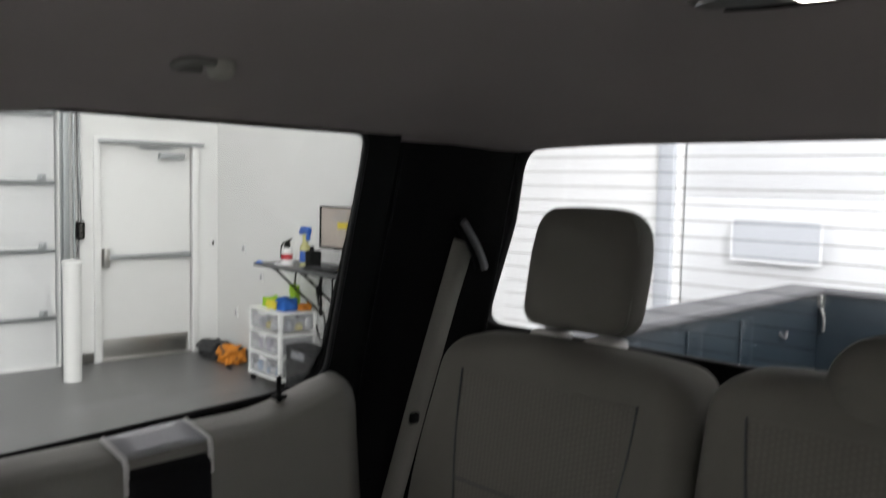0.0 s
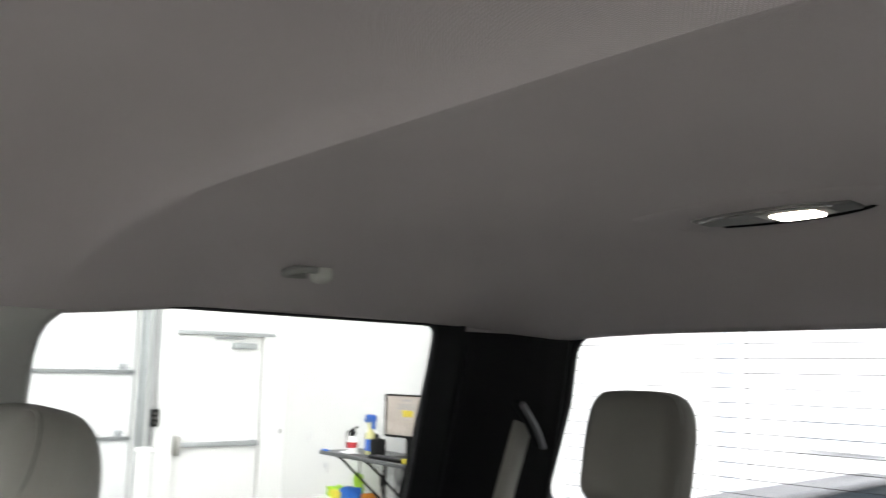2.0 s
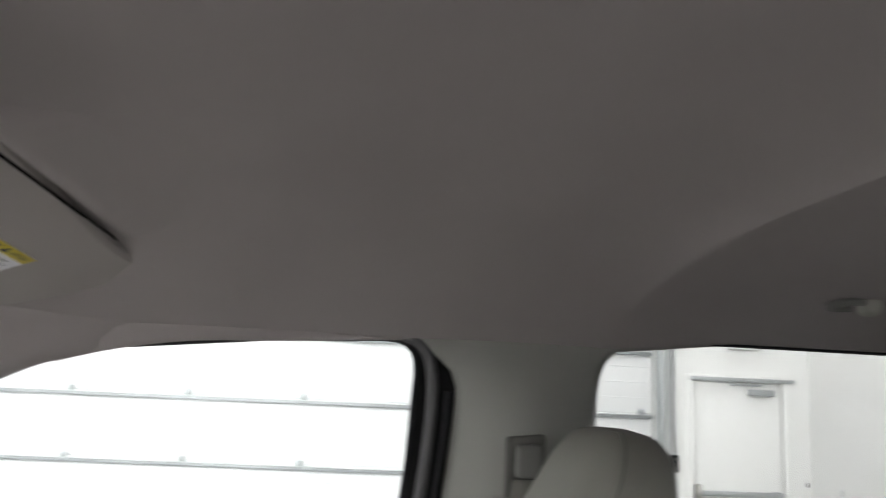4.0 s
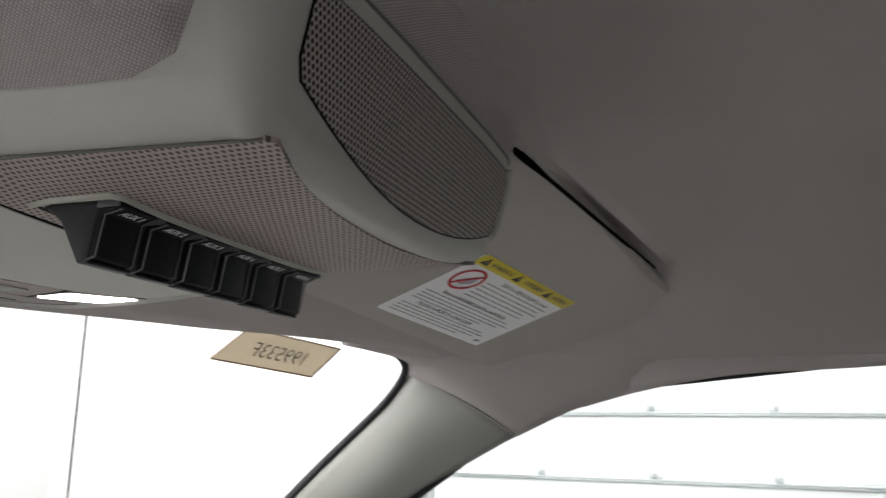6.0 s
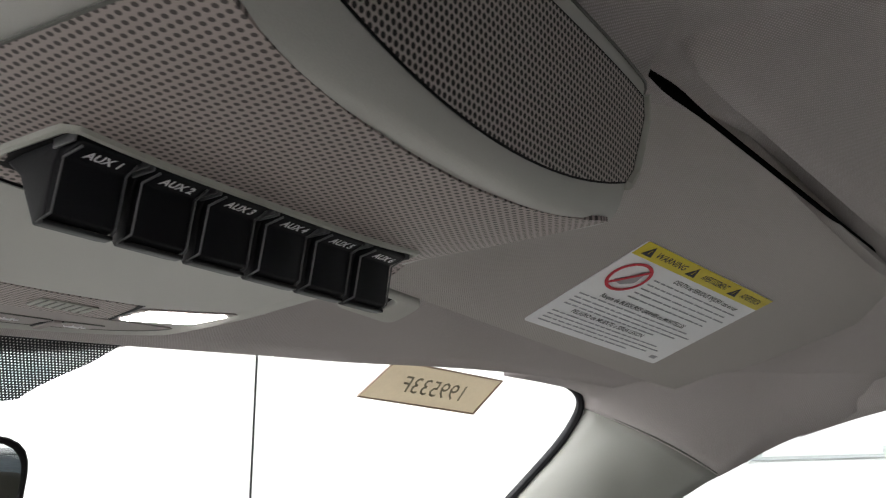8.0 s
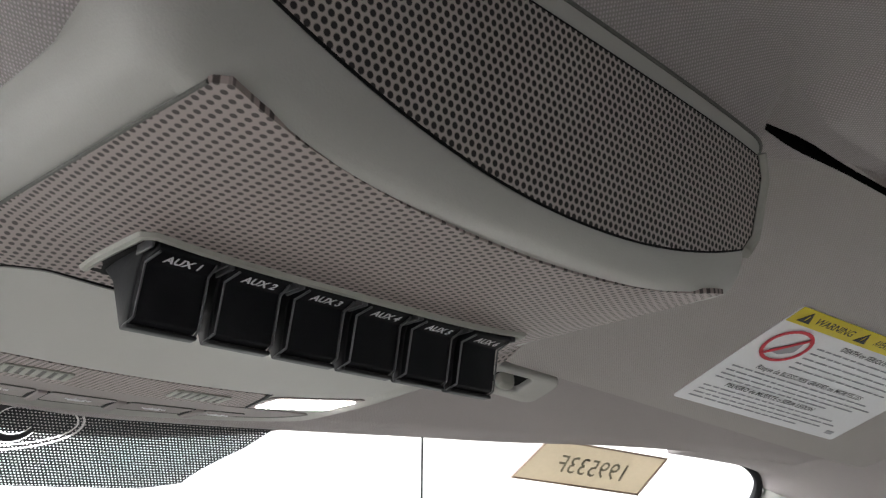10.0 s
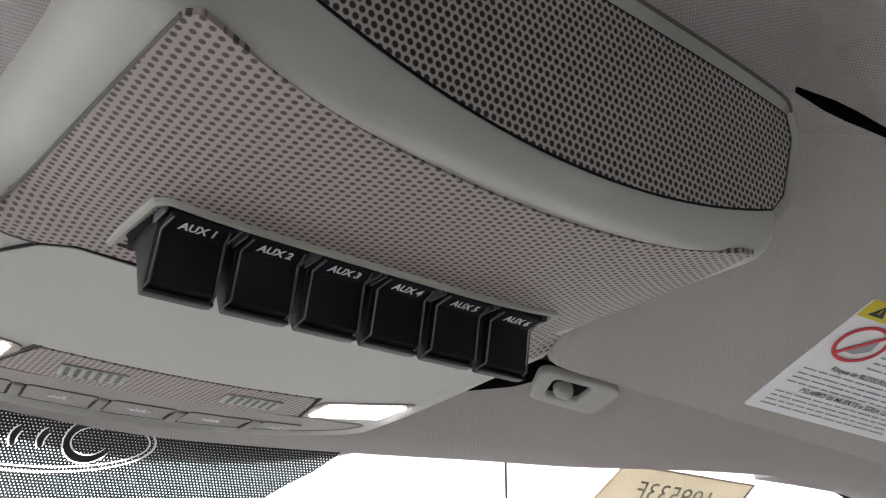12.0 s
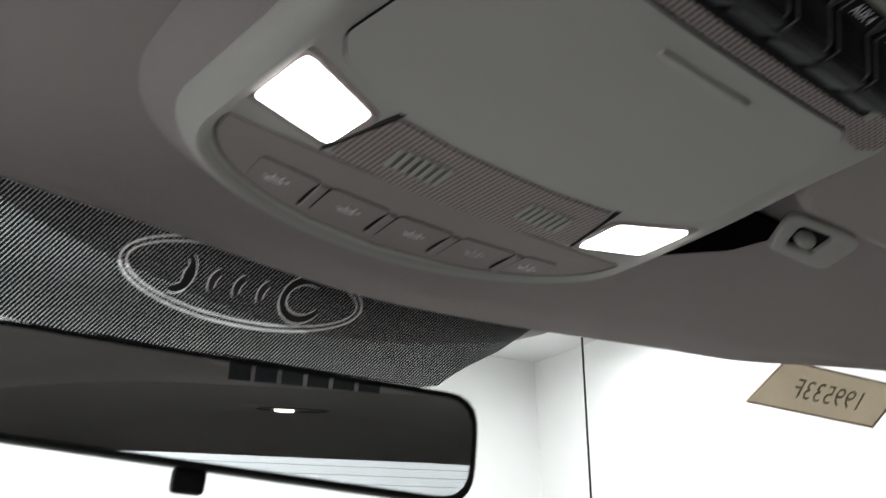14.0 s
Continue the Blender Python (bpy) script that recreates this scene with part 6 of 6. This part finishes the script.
part("hose", tube([(0.01, 0, 0.165), (0.06, 0, 0.17), (0.085, 0.01, 0.12), (0.07, 0.01, 0.03)], 0.008, smooth=True), BLACK, ext, "black hose")

papers = thing("paper_pad", "pale notepad lying on the desk", "paper", at_shop(5.66, V + 0.40, DZ_TOP))
part("sheets", rbox(0.14, 0.10, 0.012, 0.002, 1, (0, 0, 0.006)), PAPER, papers)
rag = thing("blue_rag", "blue cloth rag hanging over the desk edge", "rag", at_shop(5.93, V + 0.47, DZ_TOP - 0.01))
crumple(0.07, 0.05, 0.045, 3.0, BLUE_CLOTH, "cloth", rag, (0, 0, 0.0))
box_y = thing("yellow_box", "small yellow tape measure on the desk", "tool", at_shop(4.75, V + 0.44, DZ_TOP))
part("case", rbox(0.10, 0.05, 0.035, 0.01, 1, (0, 0, 0.0175)), YELLOW_CLOTH, box_y)
desk_set = thing("desk_phone", "black device standing beside the monitor", "device", at_shop(5.38, V + 0.30, DZ_TOP))
part("case", rbox(0.09, 0.10, 0.13, 0.012, 1, (0, 0, 0.065)), BLACK, desk_set)
part("top_knob", rbox(0.03, 0.03, 0.04, 0.008, 1, (0.02, 0, 0.145)), BLACK, desk_set)

# drawer tower
HAZE = material("hazy_drawer_plastic", (0.66, 0.67, 0.72), 0.35, stain=0.06, stain_scale=14)
hz = HAZE.node_tree
see, both = hz.nodes.new("ShaderNodeBsdfTransparent"), hz.nodes.new("ShaderNodeMixShader")
both.inputs[0].default_value = 0.75
hz.links.new(hz.nodes["Principled BSDF"].outputs[0], both.inputs[1])
hz.links.new(see.outputs[0], both.inputs[2])
hz.links.new(both.outputs[0], hz.nodes["Material Output"].inputs[0])
PALE_BLUE = material("pale_blue_wrap", (0.30, 0.45, 0.66), 0.5, stain=0.1, stain_scale=20)
LILAC = material("lilac_wrap", (0.46, 0.43, 0.52), 0.6, stain=0.1, stain_scale=20)
GREY_SOFT = material("grey_wrap", (0.32, 0.33, 0.35), 0.6, stain=0.1, stain_scale=20)
tower = thing("drawer_tower", "white-framed clear plastic drawer tower full of supplies", "drawers", at_shop(6.02, V + 0.20, FLOOR + 0.06))
TW, TD, TH = 0.54, 0.36, 0.58
for sx in (-1, 1):
    for sy in (-1, 1):
        part("caster", rbox(0.03, 0.05, 0.058, 0.014, 1, (sx * (TW / 2 - 0.03), sy * (TD / 2 - 0.04), -0.031)), BLACK, tower, "black caster")
for sx in (-1, 1):
    for sy in (-1, 1):
        part("post", rbox(0.035, 0.035, TH, 0.006, 1, (sx * (TW / 2 - 0.018), sy * (TD / 2 - 0.018), TH / 2)), WHITE, tower, "white plastic post")
for k in range(4):
    part("shelf", rbox(TW, TD, 0.022, 0.006, 1, (0, 0, 0.015 + k * 0.185)), WHITE, tower, "white plastic shelf")
rng = random.Random(9)
for k in range(3):
    z = 0.028 + k * 0.19
    dr = part("drawer", join(rbox(TW - 0.075, 0.006, 0.15, 0.002, 1, (0, TD / 2 - 0.006, z + 0.085)), rbox(0.006, TD - 0.075, 0.15, 0.002, 1, (-TW / 2 + 0.008, 0, z + 0.085)), rbox(0.006, TD - 0.075, 0.15, 0.002, 1, (TW / 2 - 0.008, 0, z + 0.085))), HAZE, tower, "clear plastic drawer")
    part("pull", rbox(0.12, 0.015, 0.018, 0.005, 1, (0, TD / 2 + 0.004, z + 0.14)), WHITE, dr, "white drawer pull")
    tint = ((PALE_BLUE, PAPER, PALE_BLUE, PAPER), (LILAC, PAPER, LILAC, PAPER), (GREY_SOFT, PAPER, YELLOW_CLOTH, GREY_SOFT))[k]
    for j in range(6):
        h = rng.uniform(0.05, 0.11)
        part("supply", rbox(0.055, 0.05, h, 0.015, 1, (-0.19 + j * 0.075, TD / 2 - 0.045 + rng.uniform(-0.01, 0.01), z + 0.012 + h / 2)), tint[j % 4], dr, "packed supplies" if j == 0 else "")
    for j in range(3):
        h = rng.uniform(0.05, 0.11)
        part("supply", rbox(0.05, 0.06, h, 0.015, 1, (-TW / 2 + 0.05, -0.11 + j * 0.08, z + 0.012 + h / 2)), tint[(j + 1) % 4], dr)
for nm, mat, at, sz, seed in (("lime_cloth", LIME, (0.10, 0.02, TH + 0.04), (0.20, 0.16, 0.09), 1.0), ("yellow_cloth", YELLOW_CLOTH, (0.0, 0.05, TH + 0.035), (0.18, 0.14, 0.08), 2.0), ("blue_cloth", BLUE_CLOTH, (-0.13, 0.04, TH + 0.045), (0.17, 0.16, 0.12), 5.0),
                              ("orange_cloth", ORANGE, (-0.20, -0.08, TH + 0.03), (0.10, 0.12, 0.06), 7.0), ("lime_glove", LIME, (-0.10, -0.06, TH + 0.12), (0.09, 0.07, 0.17), 8.0)):
    heap = thing(nm, "crumpled %s lying on the drawer tower" % nm.replace("_", " "), "cloth", at_shop(6.02, V + 0.20, FLOOR + 0.06) @ Matrix.Translation(at))
    crumple(*sz, seed, mat, "cloth", heap, (0, 0, 0))
board = thing("black_carton", "black printed carton standing beside the drawer tower", "carton", at_shop(5.45, V + 0.26, FLOOR))
part("case", rbox(0.46, 0.20, 0.40, 0.006, 1, (0, 0, 0.20)), CHARCOAL, board)
part("print", rbox(0.20, 0.002, 0.06, 0.0005, 1, (0.05, 0.1005, 0.33)), INK_GREY, board, "pale unreadable print")

bag = thing("tool_bag", "charcoal tool bag lying in the room corner", "bag", at_shop(7.30, V + 0.20, FLOOR))
crumple(0.34, 0.22, 0.16, 4.0, CHARCOAL, "body", bag, (0, 0, 0.075))
coil = thing("orange_strap", "orange and black webbing strap coiled on the floor", "strap", at_shop(6.95, V + 0.20, FLOOR))
crumple(0.28, 0.20, 0.17, 6.0, ORANGE, "coil", coil, (0, 0, 0.08))
for k in range(4):
    part("loop", tube([(0.13 * math.cos(a + k), 0.09 * math.sin(a + k), 0.05 + 0.03 * k + 0.02 * math.sin(2 * a)) for a in span(0, 5.2, 16)], 0.012, smooth=True), CHARCOAL if k % 2 else ORANGE, coil, "webbing loop")
part("hook", tube([(-0.12, 0.10, 0.01), (-0.2, 0.16, 0.012), (-0.26, 0.13, 0.012)], 0.011, smooth=True), BLACK, coil, "black hook")

# cables under the desk
for k, (u, z0, z1, d) in enumerate(((5.95, DZ_TOP - 0.03, 0.75, 0.05), (5.55, DZ_TOP - 0.03, 0.62, 0.12), (5.45, DZ_TOP - 0.03, 0.55, -0.08), (5.30, DZ_TOP - 0.03, 0.70, 0.10), (5.20, DZ_TOP - 0.03, 0.50, -0.06))):
    cb = thing("cable", "thin black cable hanging under the desk", "cable", at_shop(u, V + 0.08, 0), group="cables under the desk")
    part("cord", tube([(0, 0, z0), (d, 0.03, z1 + 0.25), (-d * 0.6, 0.02, z1 + 0.08), (d * 0.3, 0.0, z1 - 0.2), (d, 0.0, z1)], 0.008, smooth=True), RUBBER, cb)
adapter = thing("power_adapter", "black power adapter plugged into a wall outlet", "adapter", at_shop(5.72, V + 0.012, 0.90))
part("case", rbox(0.05, 0.035, 0.09, 0.006, 1, (0, 0.015, 0)), BLACK, adapter)
part("outlet_plate", rbox(0.075, 0.006, 0.12, 0.002, 1, (0, -0.008, 0)), WHITE, adapter, "white outlet plate")

for u, z in ((7.10, 1.16), (6.75, 0.92), (7.25, 0.52)):
    wp = thing("wall_plate", "white electrical plate on the workshop wall", "wall plate", at_shop(u, V + 0.004, z), group="wall plates")
    part("plate", rbox(0.075, 0.008, 0.12, 0.003, 1), WHITE, wp)
    part("socket", rbox(0.03, 0.004, 0.06, 0.002, 1, (0, 0.005, 0)), INK_GREY, wp, "grey socket")
knob = thing("door_switch", "small black wall switch beside the exit door", "switch", at_shop(U - 0.004, -3.765, 1.18))
part("plate", rbox(0.008, 0.07, 0.11, 0.003, 1), WHITE, knob)
part("toggle", rbox(0.014, 0.02, 0.045, 0.004, 1, (-0.008, 0, 0)), BLACK, knob, "black toggle")

SIGN_RED = lit("red_sign_light", (1.0, 0.04, 0.05), 0.7)
SIGN_RED.node_tree.nodes["Principled BSDF"].inputs["Base Color"].links[0].from_node.inputs[0].default_value = (0.5, 0.01, 0.015)
exit_sign = thing("exit_sign", "white exit sign box lit red over the door", "exit sign", at_shop(U - 0.045, -3.152, 2.537))
part("case", rbox(0.08, 0.31, 0.20, 0.008, 1), WHITE, exit_sign)
part("lit_face", rbox(0.006, 0.17, 0.15, 0.002, 1, (-0.041, 0, -0.002)), SIGN_RED, exit_sign, "red lit face")

cables = thing("wall_conduit", "grey conduit pipes beside the garage door track", "conduit", at_shop(U - 0.03, -2.42, FLOOR))
part("pipe", tube([(0, 0, 0.9), (0, 0, 4.5)], 0.012), GALV, cables)
part("pipe", tube([(0, -0.05, 1.5), (0, -0.05, 4.5)], 0.008), GALV, cables)
base_cove = in_shop("baseboard", join(slab(U - 0.012, U, -3.82, D0 - 0.065, FLOOR, FLOOR + 0.10), slab(U - 0.012, U, D1 + 0.065, GD0 - 0.07, FLOOR, FLOOR + 0.10), slab(RD1 + 0.12, U - 0.013, V, V + 0.012, FLOOR, FLOOR + 0.10)), TRIM_DARK)
tagged(base_cove, "dark rubber cove base along the walls", "baseboard", kind="structure")

# ---- the truck's own body and wheels, under and ahead of the cab ----
left_fender = part("front_fender", rbox(0.5, 1.0, 0.35, 0.08, 2, (-0.72, 1.75, 1.08)), BLUE_PAINT)
tagged(left_fender, "dark blue painted front fender of the truck", "fender")
hood = part("hood", rbox(0.98, 1.05, 0.22, 0.07, 6, (0, 1.86, 1.17), lambda q: (q.x, q.y, q.z + 0.03 * (1 - (q.x / 0.49) ** 2) - 0.05 * (q.y / 0.5 + 1) * 0.5)), BLUE_PAINT)
tagged(hood, "dark blue painted steel truck hood", "hood")
bumper = thing("front_bumper", "black plastic grille and bumper at the truck's nose", "bumper")
part("grille_bar", rbox(1.50, 0.10, 0.30, 0.03, 2, (0, 2.34, 1.06)), BLACK, bumper)
part("bumper_bar", rbox(1.86, 0.16, 0.24, 0.05, 2, (0, 2.38, 0.80)), RUBBER_GREY, bumper)

chassis = thing("truck_chassis", "black steel truck frame standing on four tyres", "chassis")
for s_ in (1, -1):
    part("frame_rail", rbox(0.09, 5.35, 0.16, 0.01, 1, (s_ * 0.42, -0.45, 0.74)), BLACK, chassis)
    part("rocker_panel", rbox(0.10, 2.15, 0.20, 0.03, 2, (s_ * 0.80, 0.08, 0.86)), BLUE_PAINT, chassis, "dark blue rocker panel")
for y in (-3.0, -2.3, -1.5, -0.9, 0.2, 1.2, 2.1):
    part("cross_member", rbox(1.56, 0.10, 0.12, 0.01, 1, (0, y, 0.87)), BLACK, chassis)


def turned(profile, n=40):
    """A ring turned round the x axis from (x, radius) points."""
    bm = bmesh.new()
    rings = [[bm.verts.new((x, r * math.cos(2 * math.pi * k / n), r * math.sin(2 * math.pi * k / n))) for x, r in profile] for k in range(n)]
    for k in range(n):
        a, b = rings[k], rings[(k + 1) % n]
        for i in range(len(profile)):
            j = (i + 1) % len(profile)
            bm.faces.new((a[i], a[j], b[j], b[i]))
    bmesh.ops.recalc_face_normals(bm, faces=bm.faces)
    return bm


TYRE = [(-0.11, 0.24), (-0.13, 0.29), (-0.125, 0.36), (-0.10, 0.395), (0.10, 0.395), (0.125, 0.36), (0.13, 0.29), (0.11, 0.24)]
RIM = [(-0.10, 0.238), (0.10, 0.238), (0.09, 0.20), (0.05, 0.17), (0.06, 0.07), (0.03, 0.02), (-0.05, 0.02), (-0.05, 0.20)]
tyre_mesh, rim_mesh = mesh_of("tyre", turned(TYRE), RUBBER), mesh_of("rim", turned(RIM), STEEL)
for s_ in (1, -1):
    for y in (1.62, -2.2):
        axle = part("wheel", tyre_mesh, RUBBER, chassis, "black rubber tyre", m=Matrix.Translation((s_ * 0.80, y, FLOOR + 0.394)) @ Matrix.Scale(s_, 4, (1, 0, 0)))
        part("rim", rim_mesh, STEEL, axle, "grey steel rim")
for y in (1.62, -2.2):
    part("axle", tube([(-0.78, y, FLOOR + 0.394), (0.78, y, FLOOR + 0.394)], 0.05), BLACK, chassis)
    part("spring_block", rbox(0.95, 0.12, 0.20, 0.01, 1, (0, y, 0.60)), BLACK, chassis)
